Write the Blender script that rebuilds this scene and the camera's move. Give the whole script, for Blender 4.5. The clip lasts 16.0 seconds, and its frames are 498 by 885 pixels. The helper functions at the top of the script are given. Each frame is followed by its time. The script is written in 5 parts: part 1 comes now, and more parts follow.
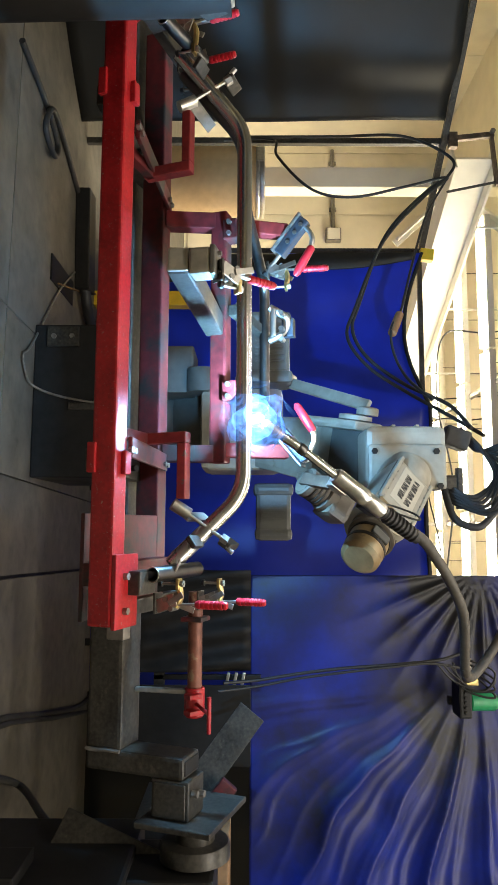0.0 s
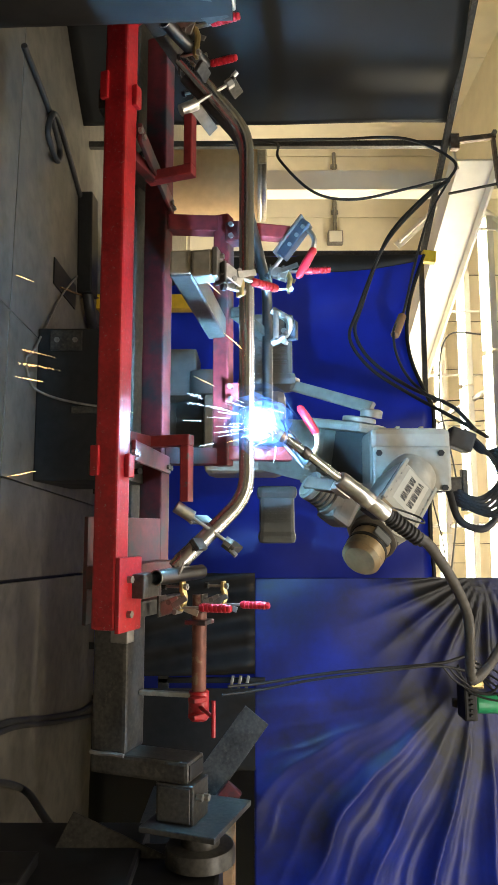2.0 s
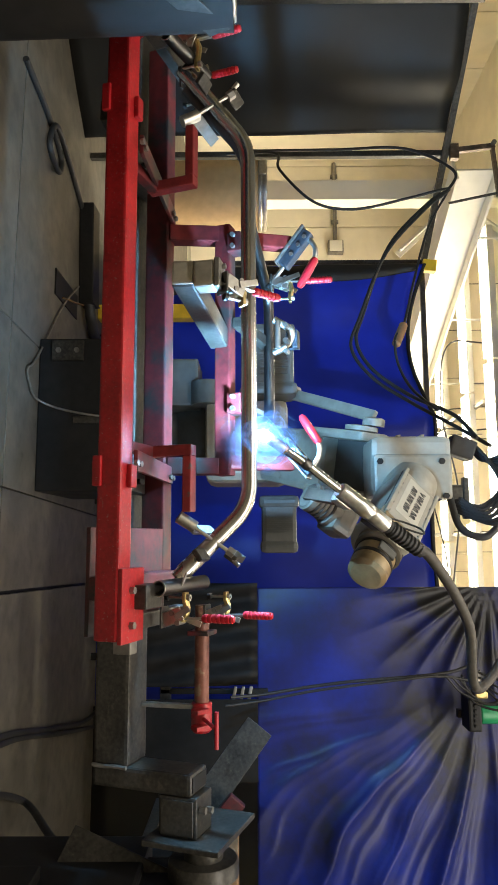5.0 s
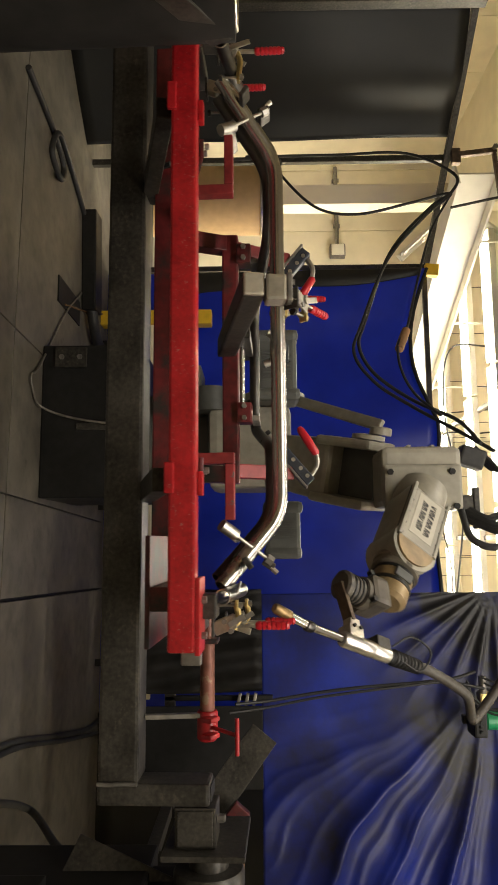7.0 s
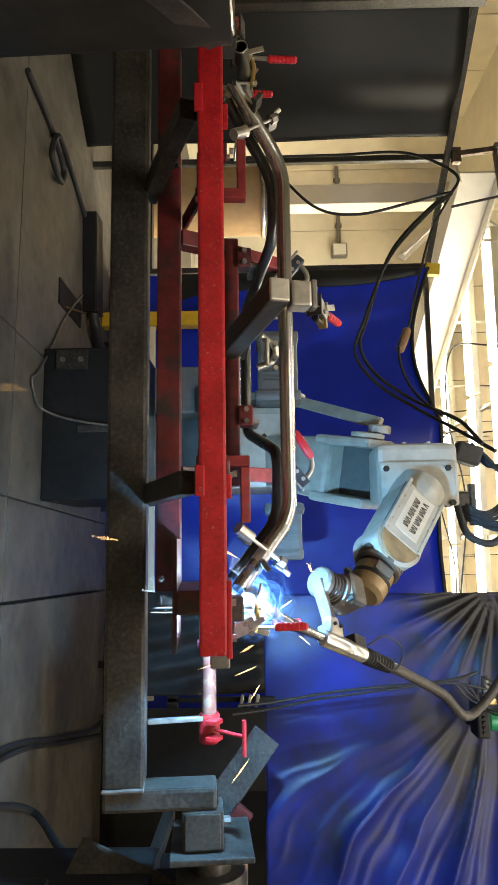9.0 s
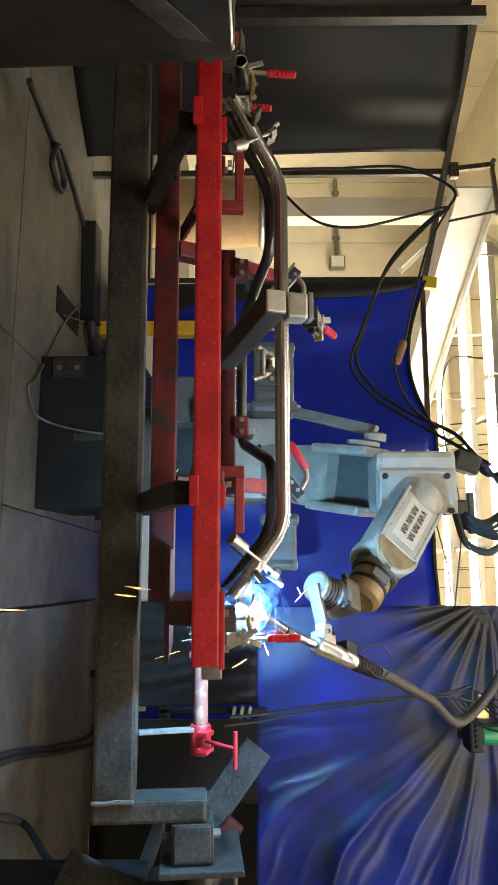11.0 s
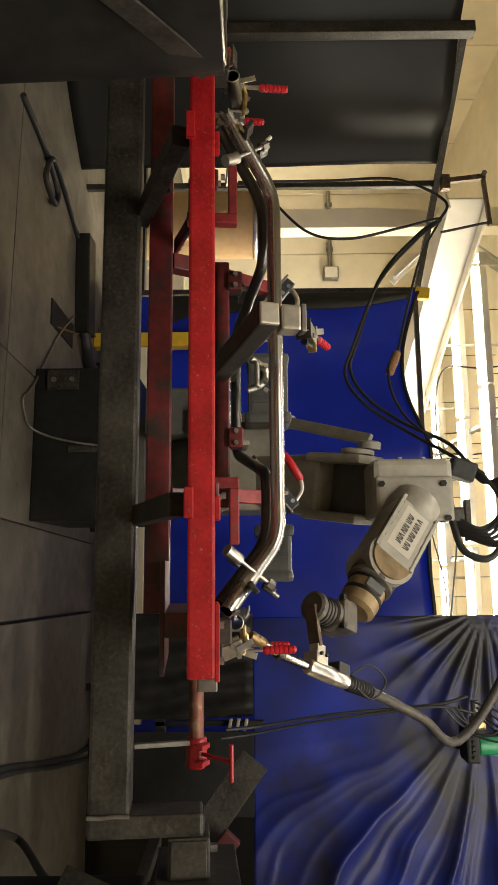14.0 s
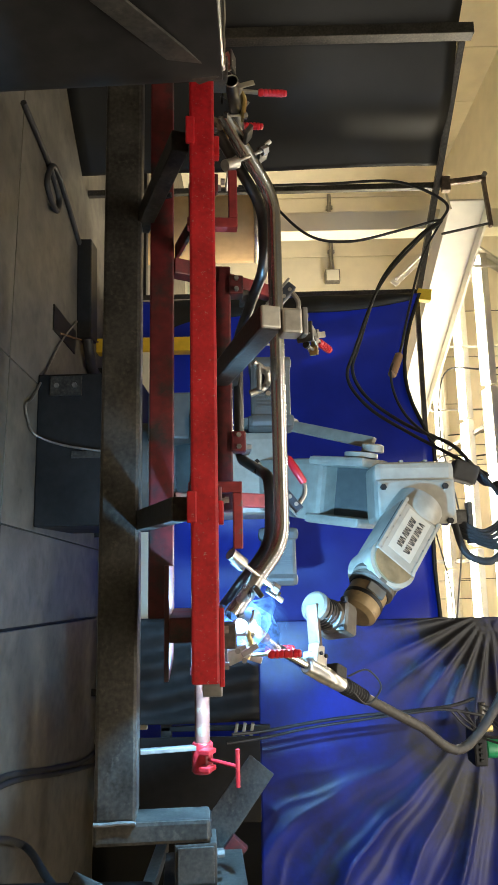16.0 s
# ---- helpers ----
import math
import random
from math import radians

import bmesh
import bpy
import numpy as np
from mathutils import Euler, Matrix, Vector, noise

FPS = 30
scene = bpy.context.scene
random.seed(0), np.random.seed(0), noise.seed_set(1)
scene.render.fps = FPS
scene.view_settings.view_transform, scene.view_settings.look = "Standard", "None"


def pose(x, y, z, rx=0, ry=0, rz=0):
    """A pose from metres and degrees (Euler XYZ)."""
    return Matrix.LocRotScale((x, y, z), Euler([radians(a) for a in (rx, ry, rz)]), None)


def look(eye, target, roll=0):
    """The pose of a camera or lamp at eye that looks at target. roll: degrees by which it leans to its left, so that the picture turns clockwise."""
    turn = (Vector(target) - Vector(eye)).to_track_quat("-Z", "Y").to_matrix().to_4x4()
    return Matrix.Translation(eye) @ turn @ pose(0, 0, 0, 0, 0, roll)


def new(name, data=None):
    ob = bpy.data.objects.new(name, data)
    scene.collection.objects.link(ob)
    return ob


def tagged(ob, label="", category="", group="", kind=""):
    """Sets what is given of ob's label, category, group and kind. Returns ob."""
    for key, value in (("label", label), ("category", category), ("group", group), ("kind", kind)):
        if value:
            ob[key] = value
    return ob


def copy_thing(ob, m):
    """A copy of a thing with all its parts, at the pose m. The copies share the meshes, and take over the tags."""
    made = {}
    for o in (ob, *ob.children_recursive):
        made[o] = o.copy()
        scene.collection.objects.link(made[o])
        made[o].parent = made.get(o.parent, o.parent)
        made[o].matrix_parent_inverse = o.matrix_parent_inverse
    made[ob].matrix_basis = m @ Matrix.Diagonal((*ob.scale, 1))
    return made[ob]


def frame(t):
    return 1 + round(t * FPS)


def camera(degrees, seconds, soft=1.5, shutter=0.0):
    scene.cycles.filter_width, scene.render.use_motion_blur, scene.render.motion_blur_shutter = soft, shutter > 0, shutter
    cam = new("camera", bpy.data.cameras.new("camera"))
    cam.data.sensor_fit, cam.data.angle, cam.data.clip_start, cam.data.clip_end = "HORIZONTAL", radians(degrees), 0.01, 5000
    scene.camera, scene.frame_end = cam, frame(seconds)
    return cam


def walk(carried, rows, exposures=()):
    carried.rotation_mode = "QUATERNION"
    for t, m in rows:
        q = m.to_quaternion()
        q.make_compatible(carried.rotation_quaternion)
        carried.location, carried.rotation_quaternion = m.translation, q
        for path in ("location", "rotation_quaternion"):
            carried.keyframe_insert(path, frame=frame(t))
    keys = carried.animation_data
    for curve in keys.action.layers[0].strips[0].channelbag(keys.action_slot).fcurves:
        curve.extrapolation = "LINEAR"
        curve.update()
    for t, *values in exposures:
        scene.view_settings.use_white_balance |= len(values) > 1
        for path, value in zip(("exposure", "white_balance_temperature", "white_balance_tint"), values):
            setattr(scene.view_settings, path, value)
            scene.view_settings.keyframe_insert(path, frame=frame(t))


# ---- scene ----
cam = camera(39.45, 16.0, 1.5, 0.3)
walk(cam, [
    (0.0, look((0.2254, -1.8865, 0.9508), (-0.0124, 0.0993, 0.9500), 90.210)),
    (0.5, look((0.2246, -1.8849, 0.9498), (-0.0084, 0.1015, 0.9537), 90.249)),
    (1.0, look((0.2238, -1.8871, 0.9484), (-0.0082, 0.0994, 0.9487), 90.155)),
    (1.5, look((0.2248, -1.8848, 0.9497), (-0.0169, 0.1005, 0.9410), 90.059)),
    (2.0, look((0.2267, -1.8845, 0.9504), (-0.0199, 0.1002, 0.9408), 89.921)),
    (2.5, look((0.2251, -1.8855, 0.9507), (-0.0241, 0.0990, 0.9467), 89.891)),
    (3.0, look((0.2230, -1.8853, 0.9504), (-0.0328, 0.0983, 0.9506), 89.887)),
    (3.5, look((0.2231, -1.8852, 0.9510), (-0.0352, 0.0981, 0.9506), 89.924)),
    (4.0, look((0.2248, -1.8844, 0.9501), (-0.0334, 0.0988, 0.9455), 89.962)),
    (6.5, look((0.2218, -1.8788, 0.9450), (-0.0708, 0.0996, 0.9250), 89.290)),
    (7.0, look((0.2141, -1.8830, 0.9451), (-0.0680, 0.0969, 0.9246), 89.430)),
    (7.5, look((0.2071, -1.8813, 0.9564), (-0.0644, 0.0999, 0.9231), 89.224)),
    (8.0, look((0.2071, -1.8815, 0.9557), (-0.0686, 0.0991, 0.9199), 89.166)),
    (8.5, look((0.2076, -1.8831, 0.9564), (-0.0690, 0.0973, 0.9212), 88.982)),
    (9.0, look((0.2076, -1.8829, 0.9553), (-0.0740, 0.0969, 0.9243), 89.083)),
    (11.5, look((0.2057, -1.8871, 0.9598), (-0.1098, 0.0878, 0.9446), 89.904)),
    (12.0, look((0.2053, -1.8879, 0.9606), (-0.1143, 0.0863, 0.9504), 89.941)),
    (12.5, look((0.2059, -1.8873, 0.9607), (-0.1172, 0.0864, 0.9508), 89.792)),
    (13.0, look((0.2055, -1.8885, 0.9579), (-0.1238, 0.0842, 0.9483), 89.696)),
    (13.5, look((0.2058, -1.8863, 0.9592), (-0.1288, 0.0855, 0.9508), 89.571)),
    (14.0, look((0.2047, -1.8895, 0.9604), (-0.1345, 0.0816, 0.9547), 89.440)),
    (14.5, look((0.2054, -1.8893, 0.9610), (-0.1399, 0.0806, 0.9527), 89.197)),
    (15.0, look((0.2079, -1.8894, 0.9612), (-0.1464, 0.0790, 0.9508), 88.941)),
    (15.5, look((0.2040, -1.8889, 0.9632), (-0.1519, 0.0792, 0.9496), 88.813)),
    (16.0, look((0.2044, -1.8887, 0.9625), (-0.1455, 0.0804, 0.9466), 88.802)),
], [(0, 0.0), (16, 0.0)])

# ---- light ----
world = bpy.data.worlds.new("hall_air")
scene.world = world
world.use_nodes = True
bg = world.node_tree.nodes["Background"]
bg.inputs[0].default_value = (1.0, 0.92, 0.8, 1)
bg.inputs[1].default_value = 0.02


def area(name, at, target, sx, sy, power, colour=(1.0, 0.86, 0.66)):
    lamp = bpy.data.lights.new(name, "AREA")
    lamp.shape, lamp.size, lamp.size_y, lamp.energy, lamp.color = "RECTANGLE", sx, sy, power, colour
    ob = new(name, lamp)
    ob.matrix_world = look(at, target)
    return ob


# the hall's fluorescent rows go on over the cell
area("ceiling_row_lamp", (0.8, -1.6, 2.95), (0.8, -1.1, 0), 3.2, 0.22, 92, (1.0, 0.92, 0.8))
area("ceiling_row_lamp", (0.6, 0.2, 2.95), (0.6, 0.3, 0), 3.0, 0.2, 26, (1.0, 0.92, 0.8))
area("ceiling_row_lamp", (0.6, 3.7, 2.93), (0.6, 3.8, 0), 4.0, 0.3, 180, (1.0, 0.9, 0.72))
area("ceiling_row_lamp", (0.1, 5.8, 2.93), (0.1, 6.0, 0), 4.4, 0.3, 310, (1.0, 0.9, 0.72))

AXIS_Z = 0.8164
TURN_A, TURN_B = 20.0, -5.24

# ---- materials ----


def mat(name, base, rough=0.5, metal=0.0, grain=40.0, vary=0.25, wear=None, wear_amount=0.0, bump=0.15, emit=None, power=0.0, stretch=(1, 1, 1), spec=0.5, edge=0.04, wear_scale=0.5):
    m = bpy.data.materials.new(name)
    m.use_nodes = True
    nt = m.node_tree
    n, l = nt.nodes, nt.links
    b = n["Principled BSDF"]
    b.inputs["Roughness"].default_value = rough
    b.inputs["Metallic"].default_value = metal
    b.inputs["Specular IOR Level"].default_value = spec
    tc = n.new("ShaderNodeTexCoord")
    mp = n.new("ShaderNodeMapping")
    mp.inputs["Scale"].default_value = stretch
    l.new(tc.outputs["Object"], mp.inputs["Vector"])
    info = n.new("ShaderNodeObjectInfo")
    shift = n.new("ShaderNodeVectorMath")
    l.new(mp.outputs[0], shift.inputs[0])
    l.new(info.outputs["Random"], shift.inputs[1])
    fine = n.new("ShaderNodeTexNoise")
    fine.inputs["Scale"].default_value, fine.inputs["Detail"].default_value = grain, 6
    big = n.new("ShaderNodeTexNoise")
    big.inputs["Scale"].default_value, big.inputs["Detail"].default_value = grain * 0.12, 4
    for t in (fine, big):
        l.new(shift.outputs[0], t.inputs["Vector"])
    mix = n.new("ShaderNodeMath")
    mix.operation = "MULTIPLY_ADD"
    l.new(fine.outputs[0], mix.inputs[0])
    mix.inputs[1].default_value = 0.5
    half = n.new("ShaderNodeMath")
    half.operation = "MULTIPLY"
    half.inputs[1].default_value = 0.5
    l.new(big.outputs[0], half.inputs[0])
    l.new(half.outputs[0], mix.inputs[2])
    ramp = n.new("ShaderNodeMapRange")
    ramp.inputs["From Min"].default_value, ramp.inputs["From Max"].default_value = 0.35, 0.65
    ramp.inputs["To Min"].default_value, ramp.inputs["To Max"].default_value = 1 - vary, 1 + vary
    l.new(mix.outputs[0], ramp.inputs[0])
    col = n.new("ShaderNodeMix")
    col.data_type, col.blend_type = "RGBA", "MULTIPLY"
    col.inputs[0].default_value = 1
    col.inputs[6].default_value = (*base, 1)
    comb = n.new("ShaderNodeCombineColor")
    for i in range(3):
        l.new(ramp.outputs[0], comb.inputs[i])
    l.new(comb.outputs[0], col.inputs[7])
    out = col.outputs[2]
    if wear:
        w = n.new("ShaderNodeTexNoise")
        w.inputs["Scale"].default_value, w.inputs["Detail"].default_value, w.inputs["Roughness"].default_value = grain * wear_scale, 8, 0.65
        l.new(shift.outputs[0], w.inputs["Vector"])
        wr = n.new("ShaderNodeMapRange")
        wr.inputs["From Min"].default_value, wr.inputs["From Max"].default_value = 0.68 - wear_amount, 0.68 + edge - wear_amount
        l.new(w.outputs[0], wr.inputs[0])
        wc = n.new("ShaderNodeMix")
        wc.data_type = "RGBA"
        l.new(wr.outputs[0], wc.inputs[0])
        l.new(out, wc.inputs[6])
        wc.inputs[7].default_value = (*wear, 1)
        out = wc.outputs[2]
    l.new(out, b.inputs["Base Color"])
    rr = n.new("ShaderNodeMapRange")
    rr.inputs["To Min"].default_value, rr.inputs["To Max"].default_value = max(0.03, rough - 0.12), min(1, rough + 0.15)
    l.new(big.outputs[0], rr.inputs[0])
    l.new(rr.outputs[0], b.inputs["Roughness"])
    if bump:
        bp = n.new("ShaderNodeBump")
        bp.inputs["Strength"].default_value, bp.inputs["Distance"].default_value = bump, 0.002
        l.new(mix.outputs[0], bp.inputs["Height"])
        l.new(bp.outputs[0], b.inputs["Normal"])
    if emit:
        b.inputs["Emission Color"].default_value = (*emit, 1)
        b.inputs["Emission Strength"].default_value = power
    return m


RED = mat("worn_red_paint", (0.34, 0.011, 0.014), 0.34, 0, 110, 0.3, (0.3, 0.2, 0.17), 0.05, wear_scale=1.6)
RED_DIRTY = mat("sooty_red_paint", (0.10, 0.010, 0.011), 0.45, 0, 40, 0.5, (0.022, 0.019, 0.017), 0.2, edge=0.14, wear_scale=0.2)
STEEL_DARK = mat("mill_scale_steel", (0.044, 0.04, 0.033), 0.42, 0.3, 90, 0.6, (0.10, 0.085, 0.065), 0.10, edge=0.2, wear_scale=0.5)
BLACK = mat("black_steel", (0.011, 0.0105, 0.010), 0.5, 0.1, 30, 0.4, spec=0.35)
TUBE = mat("bright_drawn_tube", (0.52, 0.50, 0.47), 0.24, 1.0, 30, 0.15, bump=0.03, stretch=(0.05, 1, 1))
CHROME = mat("zinc_plated_steel", (0.5, 0.475, 0.42), 0.38, 1.0, 60, 0.25)
BRASS = mat("yellow_zinc", (0.55, 0.42, 0.18), 0.35, 1.0, 60, 0.25)
GREY_STEEL = mat("bare_grey_steel", (0.25, 0.235, 0.21), 0.42, 0.7, 40, 0.35)
GRIP = mat("red_vinyl_grip", (0.42, 0.012, 0.02), 0.3, 0, 60, 0.1)
ROBOT = mat("robot_grey_paint", (0.31, 0.29, 0.235), 0.42, 0, 25, 0.2, (0.16, 0.12, 0.07), 0.03, edge=0.1, wear_scale=0.4)
ROBOT_DARK = mat("sooty_robot_paint", (0.10, 0.085, 0.065), 0.45, 0, 25, 0.45, (0.05, 0.045, 0.04), 0.06)
CABLE = mat("black_cable_rubber", (0.02, 0.02, 0.02), 0.55, 0, 60, 0.3)
HOSE = mat("grey_hose_rubber", (0.05, 0.043, 0.034), 0.5, 0, 60, 0.3)
BLUE_VINYL = mat("blue_welding_vinyl", (0.006, 0.022, 0.36), 0.32, 0, 4, 0.3, bump=0.2, spec=0.35)
DARK_VINYL = mat("sooty_vinyl", (0.012, 0.012, 0.011), 0.48, 0, 4, 0.4, bump=0.25, spec=0.4)
FLOOR = mat("sealed_concrete", (0.112, 0.10, 0.08), 0.48, 0, 14, 0.5, (0.05, 0.043, 0.034), 0.14, edge=0.2)
CREAM = mat("cream_painted_sheet", (0.79, 0.72, 0.55), 0.55, 0, 5, 0.08)
WHITE_STEEL = mat("white_painted_steel", (0.75, 0.72, 0.62), 0.5, 0, 8, 0.08)
CARDBOARD = mat("brown_fibreboard", (0.42, 0.27, 0.12), 0.7, 0, 20, 0.12)
YELLOW = mat("yellow_paint", (0.75, 0.48, 0.03), 0.45, 0, 20, 0.15)
RUST = mat("rusty_steel", (0.2, 0.11, 0.05), 0.75, 0.2, 30, 0.5, (0.4, 0.24, 0.1), 0.08)
TAPE = mat("brown_fibre_sleeve", (0.24, 0.13, 0.06), 0.6, 0, 40, 0.3)
GREEN = mat("green_plastic", (0.02, 0.25, 0.1), 0.3, 0, 40, 0.2)
LABEL = mat("white_label_film", (0.45, 0.42, 0.34), 0.4, 0, 30, 0.1)
INK = mat("black_ink", (0.02, 0.02, 0.02), 0.5)
LIGHT = mat("fluorescent_tube", (0.9, 0.9, 0.9), 0.4, emit=(1.0, 0.9, 0.68), power=24.0)
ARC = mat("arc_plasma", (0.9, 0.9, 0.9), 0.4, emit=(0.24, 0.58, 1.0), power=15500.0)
SPARK = mat("hot_spatter", (0.9, 0.5, 0.2), 0.5, emit=(1.0, 0.5, 0.16), power=14.0)
SPARK_BLUE = mat("white_spatter_and_glare", (0.9, 0.9, 1.0), 0.5, emit=(0.55, 0.75, 1.0), power=14.0)

RED_MID = mat("dull_red_paint", (0.20, 0.022, 0.022), 0.45, 0, 45, 0.4, (0.12, 0.09, 0.08), 0.05)
RUST_RED = mat("rusty_red_shaft", (0.16, 0.06, 0.04), 0.5, 0.3, 40, 0.5, (0.25, 0.16, 0.1), 0.08)
STEEL_BLUE = mat("blue_grey_casting", (0.04, 0.046, 0.058), 0.45, 0.4, 50, 0.3)
PALE_STEEL = mat("pale_machined_steel", (0.48, 0.44, 0.36), 0.4, 0.7, 40, 0.25, (0.2, 0.15, 0.1), 0.02)
TUBE_DULL = mat("dull_drawn_tube", (0.10, 0.095, 0.09), 0.32, 1.0, 30, 0.2, bump=0.03)
TORCH = mat("turned_aluminium", (0.62, 0.6, 0.56), 0.3, 1.0, 60, 0.25, (0.25, 0.22, 0.18), 0.0)
BRASS_SOOT = mat("sooty_brass", (0.3, 0.2, 0.09), 0.45, 0.8, 60, 0.4)
BLACK_MATT = mat("black_painted_shell", (0.012, 0.011, 0.010), 0.6, 0.0, 20, 0.5, spec=0.2)
# darker copy of the robot grey, its shade put into the colour
ROBOT_SHADE = mat("robot_grey_in_shade", (0.085, 0.087, 0.08), 0.5, 0, 25, 0.2)
ROBOT_BROWN = mat("scorched_robot_paint", (0.24, 0.17, 0.085), 0.36, 0.3, 25, 0.45, (0.06, 0.05, 0.04), 0.07, edge=0.1, wear_scale=0.5)
RUST_GREY = mat("scorched_flat_bar", (0.14, 0.1, 0.07), 0.5, 0.6, 40, 0.5, (0.3, 0.2, 0.12), 0.06)
# blue vinyl with large near-black patches set by noise
BLUE_PATCHED = mat("dark_patched_blue_vinyl", (0.004, 0.024, 0.33), 0.36, 0, 5, 0.4, (0.011, 0.0105, 0.012), 0.42, bump=0.12, spec=0.4, edge=0.3, wear_scale=0.22)

# ---- mesh helpers ----


def part(name, bm, material, parent=None, label="", smooth=False):
    me = bpy.data.meshes.new(name)
    if smooth:
        for fc in bm.faces:
            fc.smooth = True
        for e in bm.edges:
            e.smooth = len(e.link_faces) != 2 or e.calc_face_angle(0) < 0.66
    bm.to_mesh(me)
    bm.free()
    me.materials.append(material)
    ob = new(name, me)
    if parent:
        ob.parent = parent
    if label:
        ob["label"] = label
    return ob


def thing(name, label, category, group="", kind="", at=None):
    ob = new(name)
    ob.empty_display_size = 0.05
    if at is not None:
        ob.matrix_basis = at
    return tagged(ob, label, category, group, kind)


def block(bm, at, size, turn=(0, 0, 0), bevel=0.003, m=None):
    """A bevelled box with its centre at `at`."""
    tmp = bmesh.new()
    bmesh.ops.create_cube(tmp, size=1)
    bmesh.ops.scale(tmp, vec=size, verts=tmp.verts)
    if bevel:
        bmesh.ops.bevel(tmp, geom=tmp.edges[:], offset=min(bevel, min(size) * 0.45), segments=2, affect="EDGES", profile=0.6)
    mm = pose(*at, *turn)
    if m is not None:
        mm = m @ mm
    bmesh.ops.transform(tmp, matrix=mm, verts=tmp.verts)
    me = bpy.data.meshes.new("tmp")
    tmp.to_mesh(me)
    tmp.free()
    bm.from_mesh(me)
    bpy.data.meshes.remove(me)
    return bm


def box(at, size, turn=(0, 0, 0), bevel=0.003, m=None):
    return block(bmesh.new(), at, size, turn, bevel, m)


def along(a, b):
    a, b = Vector(a), Vector(b)
    return Matrix.Translation((a + b) / 2) @ (b - a).to_track_quat("Z", "Y").to_matrix().to_4x4(), (b - a).length


def beam(bm, a, b, w, h, bevel=0.003, roll=0):
    """A square bar from a to b."""
    m, n = along(a, b)
    return block(bm, (0, 0, 0), (w, h, n), (0, 0, roll), bevel, m)


def rod(bm, a, b, r, r2=None, seg=16, caps=True):
    m, n = along(a, b)
    bmesh.ops.create_cone(bm, cap_ends=caps, segments=seg, radius1=r, radius2=r if r2 is None else r2, depth=n, matrix=m)
    return bm


def lathe(profile, seg=24, m=None):
    """Turns (radius, z) pairs about z."""
    bm = bmesh.new()
    rings = []
    for r, z in profile:
        rings.append([bm.verts.new((r * math.cos(2 * math.pi * i / seg), r * math.sin(2 * math.pi * i / seg), z)) for i in range(seg)])
    for a, b in zip(rings, rings[1:]):
        for i in range(seg):
            bm.faces.new((a[i], a[(i + 1) % seg], b[(i + 1) % seg], b[i]))
    bmesh.ops.contextual_create(bm, geom=rings[0])
    bmesh.ops.contextual_create(bm, geom=rings[-1])
    bmesh.ops.recalc_face_normals(bm, faces=bm.faces)
    if m is not None:
        bmesh.ops.transform(bm, matrix=m, verts=bm.verts)
    return bm


def rounded(points, radius, steps=6):
    """A polyline with its corners turned into arcs."""
    pts = [Vector(p) for p in points]
    out = [pts[0]]
    for a, b, c in zip(pts, pts[1:], pts[2:]):
        r = min(radius, (a - b).length * 0.48, (c - b).length * 0.48)
        s, e = b + (a - b).normalized() * r, b + (c - b).normalized() * r
        for i in range(steps + 1):
            t = i / steps
            out.append(s.lerp(b, t).lerp(b.lerp(e, t), t))
    out.append(pts[-1])
    return out


def spline(points, steps=8):
    """A smooth curve through the points."""
    p = [Vector(q) for q in points]
    p = [p[0] * 2 - p[1]] + p + [p[-1] * 2 - p[-2]]
    out = []
    for i in range(1, len(p) - 2):
        for k in range(steps):
            t = k / steps
            out.append(0.5 * (2 * p[i] + (p[i + 1] - p[i - 1]) * t + (2 * p[i - 1] - 5 * p[i] + 4 * p[i + 1] - p[i + 2]) * t * t + (3 * p[i] - p[i - 1] - 3 * p[i + 1] + p[i + 2]) * t ** 3))
    out.append(p[-2])
    return out


def sweep(path, r, seg=14, hollow=0.0, bm=None):
    """A round tube along a path; hollow: its wall's thickness, with open ends."""
    bm = bm or bmesh.new()
    path = [Vector(q) for q in path]
    up = Vector((0.13, 0.31, 0.94))

    def skin(radius):
        rings = []
        n0 = None
        for i, q in enumerate(path):
            d = (path[min(i + 1, len(path) - 1)] - path[max(i - 1, 0)]).normalized()
            if n0 is None:
                n0 = d.cross(up).normalized()
            n0 = (n0 - d * n0.dot(d)).normalized()
            s = d.cross(n0)
            rings.append([bm.verts.new(q + (n0 * math.cos(2 * math.pi * k / seg) + s * math.sin(2 * math.pi * k / seg)) * radius) for k in range(seg)])
        for a, b in zip(rings, rings[1:]):
            for k in range(seg):
                bm.faces.new((a[k], b[k], b[(k + 1) % seg], a[(k + 1) % seg]))
        return rings

    outer = skin(r)
    if hollow:
        inner = skin(r - hollow)
        for a, b in ((outer[0], inner[0]), (outer[-1], inner[-1])):
            for k in range(seg):
                bm.faces.new((a[k], a[(k + 1) % seg], b[(k + 1) % seg], b[k]))
    else:
        bm.faces.new(outer[0])
        bm.faces.new(outer[-1])
    bmesh.ops.recalc_face_normals(bm, faces=bm.faces)
    return bm


# ---- the hall ----
def slab(name, at, size, material, label, category):
    ob = part(name, box(at, size, bevel=0.0), material)
    return tagged(ob, label, category, kind="structure")


